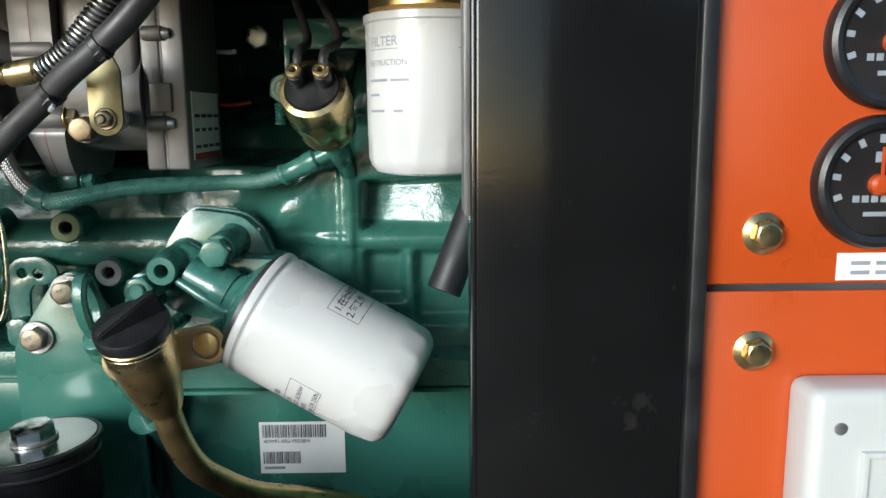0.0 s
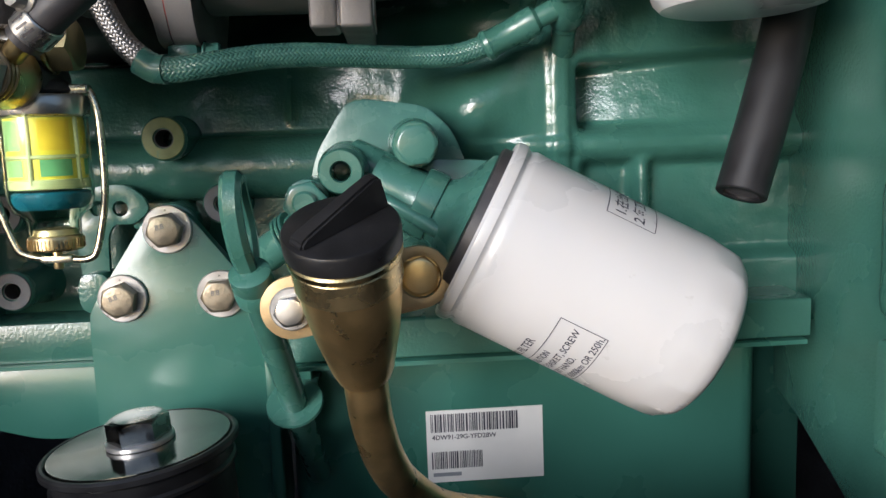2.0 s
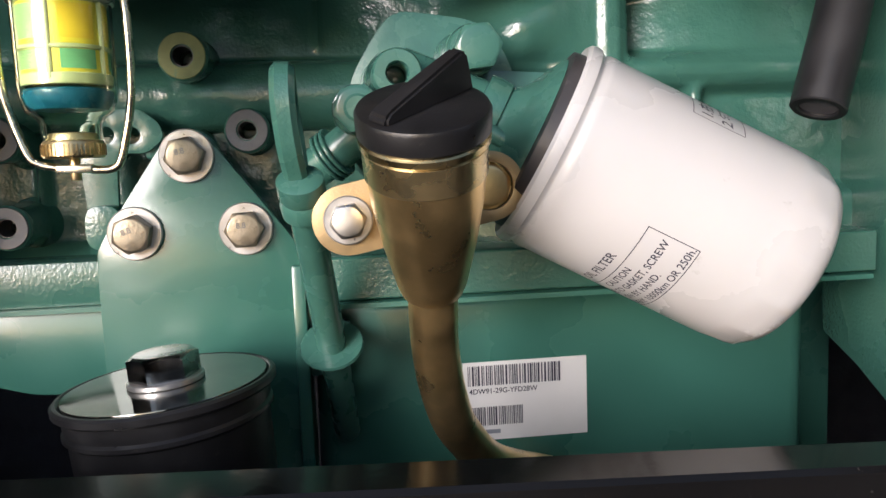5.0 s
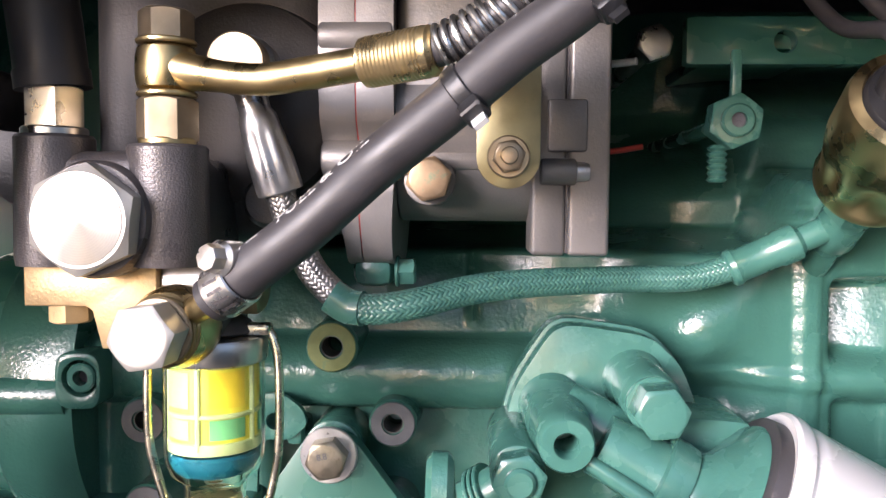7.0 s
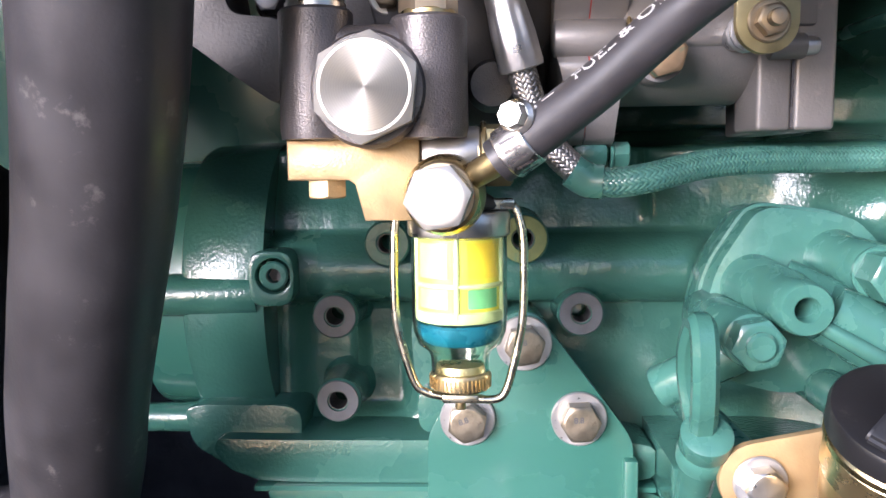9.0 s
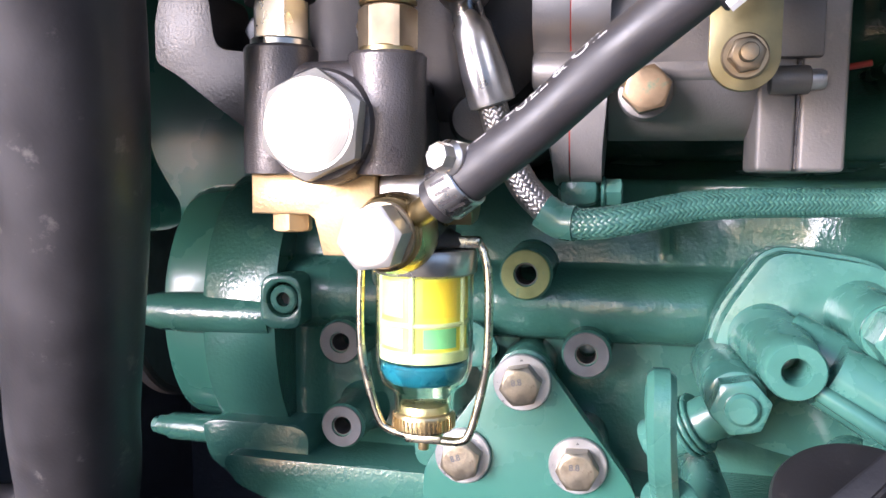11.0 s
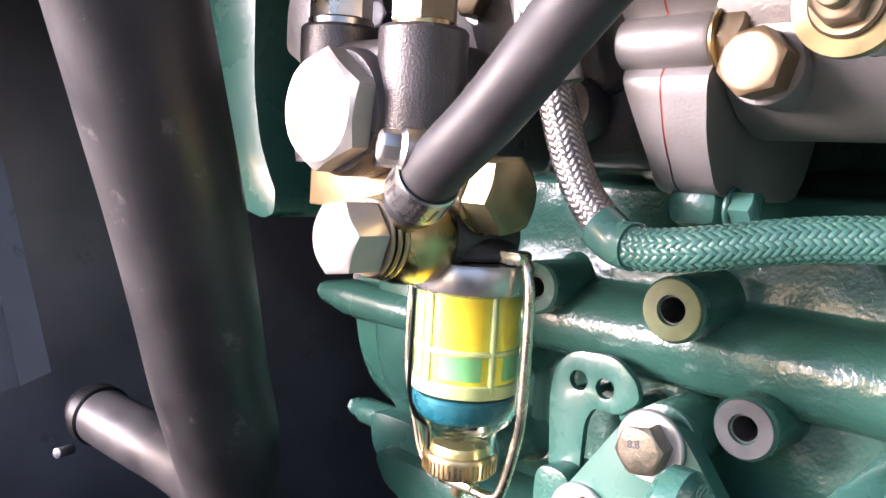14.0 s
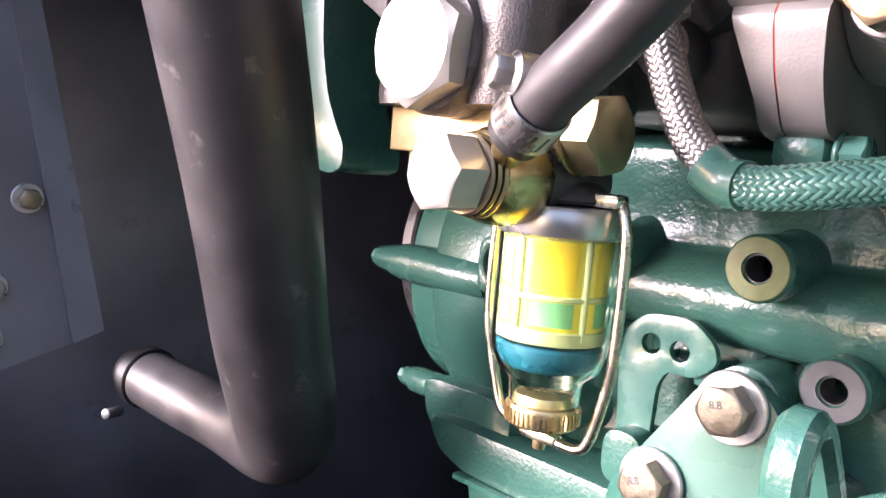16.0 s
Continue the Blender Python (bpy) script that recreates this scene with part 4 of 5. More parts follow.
link = thing("tube_clip", (-0.17, 0.479, 0.765), "flat brass two-hole clip bolted beside the filler neck", "clip")
a0, a1, rr = V(-0.194, 0.761), V(-0.1425, 0.771), 0.0128
d = (a1 - a0).normalized()
th = math.atan2(d.y, d.x)
outl = [V(a0.x + rr * math.cos(th + radians(90 + 180 * i / 16)), a0.y + rr * math.sin(th + radians(90 + 180 * i / 16))) for i in range(17)]
outl += [V(a1.x + rr * math.cos(th + radians(-90 + 180 * i / 16)), a1.y + rr * math.sin(th + radians(-90 + 180 * i / 16))) for i in range(17)]
part("strap", prism(outl, 0.4835, 0.4865, [circle2(a1.x, a1.y, 0.0088)], 0.0006), brass_bar, link)
part("plug", hexagon(0.0150, 0.004, (a1.x, 0.4885, a1.y), (0, -1, 0), start=0.3), brass_old, link, "dark stained hex plug")
part("plug_seat", ring(0.0088, 0.004, 0.006, (a1.x, 0.4868, a1.y), (0, 1, 0), 0.0005), brass_old, link)
hex_bolt("clip_bolt", (a0.x, 0.4833, a0.y), (0, -1, 0), 0.0115, 0.0062, "bright zinc flange bolt", steel, 0.0088, 0.0018, parent=link, start=0.15)
part("stand_off", rounded_rod(0.0075, 0.11, (a0.x, 0.4867, a0.y), (0, 1, 0)), green_fit, link)
part("stand_off", rounded_rod(0.0085, 0.105, (a1.x, 0.4906, a1.y), (0, 1, 0)), green_fit, link)

dip = thing("dipstick", (-0.207, 0.52, 0.70), "green painted oil dipstick with a flat loop handle in its tube", "dipstick")
DA = V(-0.210, 0.489, 0.772)
DB = V(-0.204, 0.543, 0.702)
dd = (DB - DA).normalized()
part("guide_tube", tube([DA - dd * 0.002, DA + dd * 0.03, DB, DB + dd * 0.02, DB + V(0.004, 0.045, -0.055)], 0.0064, 24), green_fit, dip)
part("collar", lathe([(0.0068, -0.006), (0.0085, -0.005), (0.0088, 0.001), (0.0078, 0.003), (0.0088, 0.005), (0.0086, 0.010), (0.0068, 0.011)], DA, dd, 36), green_fit, dip)
part("loop_handle", strap([(-0.2115, 0.487, 0.777), (-0.213, 0.4805, 0.788), (-0.214, 0.4775, 0.802), (-0.214, 0.4805, 0.8120), (-0.214, 0.487, 0.8130), (-0.214, 0.4945, 0.804), (-0.213, 0.4985, 0.793), (-0.212, 0.4965, 0.783), (-0.2115, 0.4915, 0.777), (-0.2115, 0.487, 0.777)],
                          (1, 0, 0), 0.0085, 0.0064, closed=True), green_cast, dip)
part("tube_bracket", lathe([(0.0064, -0.001), (0.0135, -0.0012), (0.014, 0.0), (0.0135, 0.0012), (0.0064, 0.001)], DB, dd, 40), green_fit, dip)
part("bracket_tab", box(-0.210, -0.196, 0.545, 0.598, 0.700, 0.703, 0.0008), green_fit, dip)

lab = thing("barcode_label", (-0.106, 0.593, 0.65), "white barcode sticker on the green oil pan", "label")
LX0, LX1, LZ0, LZ1, LY = -0.1395, -0.0735, 0.634, 0.676, 0.5935
part("paper", box(LX0, LX1, LY - 0.0002, LY + 0.0006, LZ0, LZ1), white_paper, lab)
rnd = random.Random(4)
for w, z0, z1 in ((0.049, LZ1 - 0.0125, LZ1 - 0.002), (0.029, LZ0 + 0.008, LZ0 + 0.018)):
    rects, x = [], 0.0
    while x < w:
        t = rnd.choice((0.0004, 0.0004, 0.0007, 0.0010))
        rects.append((x, 0, x + t, z1 - z0))
        x += t + rnd.choice((0.0004, 0.0005, 0.0009))
    stuff(part("barcode", bend(bars(rects), lambda x, y, z0=z0: V(LX0 + 0.0025 + x, LY - 0.0004, z0 + y)), ink, lab))
part("printed_text", bend(lettering("4DW91-29G-YFD28W", 0.0038), lambda x, y: V(LX0 + 0.003 + x, LY - 0.0004, LZ1 - 0.0168 + y)), ink, lab)
part("print_bars", bend(bars([(0, 0, 0.016, 0.0022)]), lambda x, y: V(LX0 + 0.003 + x, LY - 0.0004, LZ0 + 0.0035 + y)), ink_grey, lab)

# ---- fuel filter and drain hose by the post ----
F2 = V(-0.0035, 0.500, 0.8735)
ff = thing("fuel_filter", F2, "white painted spin-on fuel filter can hanging from its head", "fuel filter")
fb = lathe([(0, 0.0), (0.027, 0.0005), (0.033, 0.002), (0.0362, 0.0055), (0.0378, 0.010), (0.0380, 0.022), (0.0381, 0.0235), (0.0382, 0.080), (0.0384, 0.0870), (0.0394, 0.0880), (0.0394, 0.0920), (0.036, 0.0930)], F2, (0, 0, 1), 112)
flats(fb, F2, V(0, 0, 1), 0.004, 0.0225, 0.8)
part("can", fb, white_can, ff)
part("filter_head", lathe([(0.033, 0.0928), (0.036, 0.0955), (0.036, 0.112), (0.028, 0.125), (0.0, 0.125)], F2, (0, 0, 1), 64), brass_old, ff, "brown metal mounting head")
part("head_arm", box(-0.02, 0.03, 0.51, 0.63, 0.972, 0.99, 0.004), cast_iron, ff)
wrap2 = around(V(0, 0, 1), V(F2.x, F2.y, F2.z), 0.0382, V(0, -1, 0))


def can2(u, v):
    return wrap2(u, v)


sgn = 1.0 if wrap2(0.01, 0.0).x > F2.x else -1.0
lt = lettering("FILTER", 0.0075)
part("printed_text", bend(lt, lambda x, y: can2(sgn * (x - 0.0405), 0.0735 + y)), ink_grey, ff)
lt = lettering("INSTRUCTION", 0.0046)
part("printed_text", bend(lt, lambda x, y: can2(sgn * (x - 0.043), 0.0628 + y)), ink_grey, ff)
stuff(part("print_bars", bend(bars([(-0.043, 0.0715, -0.018, 0.0720), (0.016, 0.0715, 0.045, 0.0720), (-0.043, 0.054, -0.026, 0.0555), (-0.024, 0.054, -0.012, 0.0552), (-0.043, 0.046, -0.033, 0.0473), (-0.043, 0.037, -0.029, 0.0383), (-0.022, 0.037, -0.016, 0.0381),
                             (0.018, 0.052, 0.044, 0.0533), (0.018, 0.0555, 0.04, 0.0566), (0.018, 0.043, 0.046, 0.0442), (0.034, 0.076, 0.046, 0.0815)]),
                        lambda x, y: can2(sgn * x, y)), ink_grey, ff))

dh = thing("drain_hose", (0.004, 0.515, 0.798), "black rubber drain hose hanging open ended", "hose")
dq = (V(0.004, 0.514, 0.798), V(0.018, 0.522, 0.833), V(0.033, 0.533, 0.872), V(0.043, 0.545, 0.91), V(0.05, 0.57, 0.96), V(0.055, 0.60, 0.99))
drain_rubber = material("matt_black_rubber", (0.014, 0.014, 0.016), 0.5, grain=0.25, grain_scale=700, relief=0.0002, vary=0.2, vary_scale=60)
part("hose", tube(dq, 0.0113, 32, 0.003), drain_rubber, dh)
hd = (dq[0] - dq[1]).normalized()
part("hose_mouth", ring(0.0113, 0.0078, 0.003, dq[0] - hd * 0.001, hd, 0.0006, 40), drain_rubber, dh)
part("hose_inside", lathe([(0.0, 0.0), (0.0079, 0.0)], dq[0] + hd * 0.0003, hd, 32, close=False), foam, dh)

# ---- oil pressure sensor, its tee and the small screw ----
SB = V(-0.066, 0.547, 0.8875)
SA = V(-0.009, -0.085, 0.052).normalized()
sens = thing("pressure_sensor", SB, "gold passivated oil pressure sender with two terminals", "sensor")
sc = lathe([(0.0078, 0.024), (0.0150, 0.0255), (0.0178, 0.0275), (0.0184, 0.030), (0.0178, 0.032), (0.0176, 0.0345), (0.0182, 0.037), (0.0190, 0.041), (0.0198, 0.0455), (0.0204, 0.0485), (0.0206, 0.052), (0.0205, 0.068), (0.0198, 0.0715), (0.0165, 0.0725), (0.0158, 0.071)], SB, SA, 96)
u, w = frame_of(SA)
for v in sc.verts:
    q = v.co - SB
    hgt = q.dot(SA)
    if 0.033 < hgt < 0.050:
        q = q - SA * hgt
        v.co -= q * (0.13 * (0.5 - 0.5 * math.cos(8 * math.atan2(q.dot(w), q.dot(u)))) ** 2 * math.sin(math.pi * (hgt - 0.033) / 0.017))
part("can", sc, gold, sens)
part("insulator", lathe([(0.0160, 0.069), (0.0158, 0.0722), (0.0150, 0.0735), (0.0, 0.0738)], SB, SA, 48), plastic, sens, "black plastic terminal plate")
u, w = frame_of(SA)
sx = 1.0 if u.x > 0 else -1.0
for k in (-1, 1):
    c = SB + SA * 0.0725 + u * (0.0078 * k * sx) + w * 0.003
    tp = part("terminal_post", rounded_rod(0.0050, 0.010, c, SA, 0.0008, 24), plastic, sens)
    part("terminal_nut", ring(0.0046, 0.0018, 0.0035, c + SA * 0.0105, SA, 0.0007, 24), brass, tp, "brass terminal ring")
    part("cable", tube([c + SA * 0.006 + w * 0.002, c + SA * 0.008 + w * 0.016, c + w * 0.034 + V(0.002 * k, 0.02, 0), c + V(-0.012, 0.06, 0.06)], 0.0028, 12), rubber_hose, tp)
tee = thing("hose_tee", SB, "green painted brass tee below the pressure sender", "pipe fitting")
part("body", lathe([(0.0072, -0.012), (0.0085, -0.010), (0.0085, 0.004), (0.0078, 0.006), (0.0078, 0.026)], SB, SA, 32), green_fit, tee)
part("hex", hexagon(0.0165, 0.008, SB + SA * 0.010, SA, washer_face=False), green_fit, tee)
part("lower_nut", hexagon(0.013, 0.007, SB - SA * 0.009, -SA, washer_face=False), green_fit, tee)
part("stem", rounded_rod(0.006, 0.07, SB - SA * 0.01, -SA), green_fit, tee)

adj = thing("adjuster_screw", (-0.102, 0.558, 0.927), "green painted hex nut and threaded screw on the block", "screw")
part("nut", hexagon(0.0195, 0.009, (-0.102, 0.567, 0.927), (0, -1, 0), start=0.4, washer_face=False), green_fit, adj)
part("nut_ring", ring(0.0066, 0.0030, 0.003, (-0.102, 0.5555, 0.927), (0, 1, 0), 0.0008, 32), green_fit, adj)
part("nut_bore", lathe([(0, 0), (0.0031, 0)], (-0.102, 0.5573, 0.927), (0, -1, 0), 20, close=False), foam, adj)
for k in range(6):
    part("thread", lathe([(0.0030, 0), (0.0042, 0.0012), (0.0030, 0.0024)], (-0.107, 0.566, 0.903 + 0.0025 * k), (0, 0, 1), 20), green_fit, adj)
part("upper_stem", box(-0.1025, -0.0985, 0.564, 0.568, 0.932, 0.956, 0.001), green_fit, adj)
part("stem", rounded_rod(0.0032, 0.14, (-0.102, 0.566, 0.927), (0, 1, 0)), green_fit, adj)
brk = thing("lifting_bracket", (-0.07, 0.61, 0.96), "dark green steel bracket with a hole on the cylinder head", "bracket")
part("bar", prism(smooth_loop([(-0.11, 0.957), (-0.11, 0.978), (-0.02, 0.978), (-0.02, 0.957)], 0.05), 0.604, 0.612, [circle2(-0.0665, 0.967, 0.0052)], 0.0008), green_smooth, brk)
part("web", box(-0.09, -0.04, 0.611, 0.78, 0.965, 0.972, 0.001), green_smooth, brk)
t, h = hex_bolt("hex_bolt", (-0.1265, 0.600, 0.9645), (0, -1, 0), 0.0145, 0.008, "bright zinc hex bolt on the cylinder head", steel, 0.0, shank=0.18, start=0.3)

# ---- braided oil line ----
line = thing("braided_hose", (-0.245, 0.505, 0.86), "steel braided oil hose, overpainted green along the block", "hose")
steel_braid = material("steel_braid", (0.29, 0.275, 0.26), 0.45, 1.0, grain=0.6, grain_scale=1600, relief=0.0002, vary=0.2, vary_scale=200)
green_braid = material("green_painted_braid", (0.058, 0.17, 0.138), 0.3, grain=0.3, grain_scale=1500, relief=0.0002, vary=0.12, vary_scale=150, coat=0.3)
up_pts = [V(-0.2735, 0.505, 0.912), V(-0.2705, 0.507, 0.900), V(-0.2655, 0.508, 0.884), V(-0.2585, 0.508, 0.870), V(-0.249, 0.507, 0.8605)]
part("hose_core", tube(up_pts, 0.00465, 24), steel_dull, line)
stuff(part("bare_braid", braid(up_pts, 0.0049, 16, 1.0, 0.0013), steel_braid, line, "bare steel braid"))
lo_pts = [V(-0.249, 0.507, 0.8605), V(-0.240, 0.506, 0.858), V(-0.226, 0.507, 0.8595), V(-0.205, 0.519, 0.8635), V(-0.183, 0.530, 0.865), V(-0.146, 0.549, 0.865), V(-0.120, 0.553, 0.8655), V(-0.103, 0.553, 0.870)]
part("hose_core", tube(lo_pts, 0.0047, 24), green_fit, line)
stuff(part("painted_braid", braid(lo_pts, 0.0051), green_braid, line, "braid overpainted green"))
part("wrap_sleeve", tube([V(-0.2525, 0.507, 0.8625), V(-0.2465, 0.507, 0.8588), V(-0.2415, 0.506, 0.8582)], 0.0060, 28, 0.001), green_fit, line)
fd = (SB - V(-0.103, 0.553, 0.870)).normalized()
part("hose_ferrule", lathe([(0.0062, -0.003), (0.0072, -0.002), (0.0075, 0.000), (0.0066, 0.0015), (0.0066, 0.016), (0.0072, 0.017), (0.0072, 0.024), (0.005, 0.026), (0.005, 0.042)], V(-0.103, 0.553, 0.870), fd, 28), green_fit, line)
fe = V(-0.2735, 0.505, 0.912)
fdir = (V(-0.2735, 0.505, 0.912) - V(-0.268, 0.508, 0.892)).normalized()
fl = lathe([(0.0058, -0.016), (0.0076, -0.0155), (0.0079, -0.014), (0.0078, -0.004), (0.0070, 0.004), (0.0066, 0.006), (0.0064, 0.010), (0.0052, 0.012), (0.0052, 0.024)], fe, fdir, 48)
fu, fw = frame_of(fdir)
for v in fl.verts:
    q = v.co - fe
    hgt = q.dot(fdir)
    if -0.0135 < hgt < 0.005:
        q = q - fdir * hgt
        v.co -= q * (0.15 * (0.5 + 0.5 * math.cos(10 * math.atan2(q.dot(fw), q.dot(fu)))))
part("upper_ferrule", fl, steel_dull, line, "crimped grey steel ferrule")
part("banjo_bolt", lathe([(0.0085, 0.0), (0.0095, 0.001), (0.0095, 0.007), (0.0088, 0.008), (0.0, 0.008)], (-0.280, 0.500, 0.938), (0, -1, 0), 36), zinc_gold, line)
part("banjo_eye", ring(0.0105, 0.004, 0.012, (-0.280, 0.500, 0.938), (0, 1, 0), 0.0015, 36), steel_dull, line)
part("banjo_stem", rounded_rod(0.006, 0.05, (-0.280, 0.511, 0.938), (0, 1, 0)), steel_dull, line)

# ---- injection pump ----
pump = thing("injection_pump", (-0.2, 0.56, 0.9), "grey cast aluminium fuel injection pump with bolted flanges", "fuel pump")
part("governor_block", box(-0.1715, -0.1570, 0.5225, 0.60, 0.8755, 1.02, 0.0016, seg=3), alu, pump)
part("governor_block", box(-0.1845, -0.1722, 0.5232, 0.548, 0.8755, 1.02, 0.0016, seg=3), alu, pump)
part("block_gasket", box(-0.1723, -0.1714, 0.5236, 0.547, 0.8765, 1.02), cast_iron, pump)
part("pump_body", lathe([(0.034, 0), (0.036, 0.002), (0.036, 0.05)], (-0.234, 0.553, 0.923), (1, 0, 0), 64), alu, pump)
part("pump_upper", box(-0.232, -0.185, 0.519, 0.60, 0.905, 1.02, 0.004, seg=3), alu, pump)
for x0, x1 in ((-0.2575, -0.2452), (-0.2447, -0.2320)):
    fbm = prism(smooth_loop([(0.532, 0.8700), (0.522, 0.885), (0.517, 0.899), (0.520, 0.904), (0.520, 0.914), (0.513, 0.922), (0.511, 0.935), (0.511, 1.02), (0.60, 1.02), (0.60, 0.8700)], 0.3), x0, x1, axis="x", bevel=0.0025)
    for v in fbm.verts:
        f = 1 - ss(0.876, 0.912, v.co.z)
        if x0 < -0.25:
            v.co.x = x1 + (v.co.x - x1) * (1 - 0.55 * f)
        else:
            v.co.x = x0 + (v.co.x - x0) * (1 - 0.15 * f)
    part("mount_flange", fbm, alu, pump)
part("sealant_line", prism(smooth_loop([(0.5322, 0.872), (0.5222, 0.885), (0.5172, 0.899), (0.5202, 0.904), (0.5202, 0.914), (0.5132, 0.922), (0.5112, 0.935), (0.5112, 1.02), (0.59, 1.02), (0.59, 0.874)], 0.3), -0.24525, -0.24465, axis="x", bevel=0), red_sealant, pump, "thin red sealant bead")
part("flange_foot", box(-0.2495, -0.2345, 0.5335, 0.585, 0.8625, 0.874, 0.004), green_cast, pump, "green overspray foot")
hex_bolt("flange_bolt", (-0.2320, 0.521, 0.909), (1, 0, 0), 0.011, 0.006, "yellow zinc hex bolt", zinc_gold, 0.0075, 0.0015, parent=pump, wmat=gold)
part("bolt_lug", rounded_rod(0.0068, 0.0255, (-0.2577, 0.521, 0.909), (1, 0, 0), 0.0015), alu, pump)
part("bolt_lug", rounded_rod(0.0066, 0.0255, (-0.2577, 0.516, 0.950), (1, 0, 0), 0.0015), alu, pump)
hex_bolt("side_plug", (-0.220, 0.5195, 0.902), (0, -1, 0), 0.0140, 0.009, "hex plug misted with green paint", material("green_misted_zinc", (0.25, 0.175, 0.105), 0.45, 0.7, grain=0.2, grain_scale=700, vary=0.3, vary_scale=120, wear=(0.13, 0.20, 0.13), wear_amount=0.5, wear_scale=130), 0.0, parent=pump, start=0.25)
part("plug_seat", rounded_rod(0.0092, 0.03, (-0.220, 0.5192, 0.902), (0, 1, 0)), alu, pump)
hex_bolt("green_nut", (-0.2340, 0.541, 0.868), (1, 0, 0), 0.0095, 0.006, "green painted hex bolt", green_fit, 0.006, 0.0015, parent=pump, wmat=green_fit)
for z in (0.905, 0.960):
    part("screw_lug", rounded_rod(0.0046, 0.0125, (-0.1815, 0.5215, z), (1, 0, 0), 0.001, 24), alu, pump)
    part("cover_screw", lathe([(0.0034, 0), (0.0034, 0.003), (0.0028, 0.0045), (0.0017, 0.0045), (0.0017, 0.002), (0, 0.002)], (-0.1690, 0.5215, z), (1, 0, 0), 20), steel_dull, pump)
part("cover_tab", box(-0.1790, -0.1655, 0.5195, 0.5245, 0.912, 0.930, 0.001), alu, pump)
lv = part("stop_lever", prism([*[V(-0.194 + 0.0098 * math.cos(radians(180 + 180 * i / 18)), 0.908 + 0.0098 * math.sin(radians(180 + 180 * i / 18))) for i in range(19)], V(-0.1842, 0.936), V(-0.190, 0.948), V(-0.2038, 0.948)],
                         0.4885, 0.4912, (), 0.0005), olive_zinc, pump, "olive zinc plated lever")
part("lever_washer", ring(0.0066, 0.003, 0.0018, (-0.194, 0.4868, 0.908), (0, 1, 0), 0.0005), zinc_gold, lv)
part("lever_nut", hexagon(0.0090, 0.004, (-0.194, 0.4868, 0.908), (0, -1, 0), start=0.2), zinc_gold, lv)
part("stud_end", rounded_rod(0.0026, 0.004, (-0.194, 0.4830, 0.908), (0, -1, 0), 0.0005, 20), zinc_gold, lv)
part("lever_shaft", rounded_rod(0.0045, 0.030, (-0.194, 0.4910, 0.908), (0, 1, 0), 0.0005, 20), steel_dull, pump)
part("return_spring", tube([V(-0.194 + 0.0062 * math.cos(i * 0.5), 0.4925 + 0.00035 * i, 0.908 + 0.0062 * math.sin(i * 0.5)) for i in range(50)], 0.0008, 8, straight=True), steel_dull, pump)
pl = part("rating_plate", box(-0.1570, -0.1563, 0.531, 0.590, 0.8815, 0.925), white_paper, pump, "white rating label with black bars")
rects = []
for k in range(4):
    rects += [(0.003 + 0.0145 * k, 0.003, 0.0145 + 0.0145 * k, 0.011), (0.003 + 0.0145 * k, 0.014, 0.0125 + 0.0145 * k, 0.019), (0.003 + 0.0145 * k, 0.023, 0.0145 + 0.0145 * k, 0.031)]
stuff(part("print_bars", bend(bars([(a, b2, c, b2 + 0.0022) for a, b2, c, e in rects]), lambda x, y: V(-0.1561, 0.531 + x, 0.8815 + y + 0.004)), ink, pl))
part("red_band", bend(bars([(0.0, 0.0, 0.059, 0.004)]), lambda x, y: V(-0.1561, 0.531 + x, 0.8815 + y)), red_sealant, pl)
part("wire", tube([(-0.157, 0.60, 0.918), (-0.145, 0.59, 0.917), (-0.132, 0.588, 0.919)], 0.0013, 10), red_sealant, pump, "red wire end")
part("wire", tube([(-0.157, 0.60, 0.955), (-0.145, 0.58, 0.953), (-0.138, 0.575, 0.953)], 0.0016, 10), white_paper, pump, "white wire end")

gear = thing("pump_drive_case", (-0.32, 0.56, 0.9), "grey cast pump drive case behind the feed pump, darkened for shade", "engine housing")
part("drive_case", box(-0.350, -0.258, 0.535, 0.66, 0.878, 1.03, 0.014, seg=4), alu_dark, gear)
part("case_bulge", lathe([(0.03, -0.012), (0.036, -0.008), (0.040, 0.004), (0.046, 0.03)], (-0.288, 0.540, 0.93), (0, 1, 0), 56), alu_dark, gear)
part("side_flange", prism(smooth_loop([(-0.392, 0.941), (-0.395, 0.928), (-0.395, 0.914), (-0.386, 0.909), (-0.370, 0.897), (-0.354, 0.886), (-0.350, 0.900), (-0.352, 0.916), (-0.371, 0.918), (-0.374, 0.941)], 0.25), 0.509, 0.540, (), 0.003), alu_mid, gear)
hex_bolt("case_bolt", (-0.3605, 0.535, 0.9265), (0, -1, 0), 0.0095, 0.0115, "dark tarnished hex bolt", grey_face, 0.0075, 0.0015, parent=gear, wmat=cast_iron)
hex_bolt("case_bolt", (-0.3175, 0.530, 0.927), (0, -1, 0), 0.009, 0.006, "tarnished hex bolt", zinc_gold, 0.007, 0.0015, parent=gear)
part("case_plug", lathe([(0.010, 0), (0.010, 0.006), (0.008, 0.009), (0, 0.009)], (-0.279, 0.535, 0.894), (0, -1, 0), 32), cast_iron, gear)

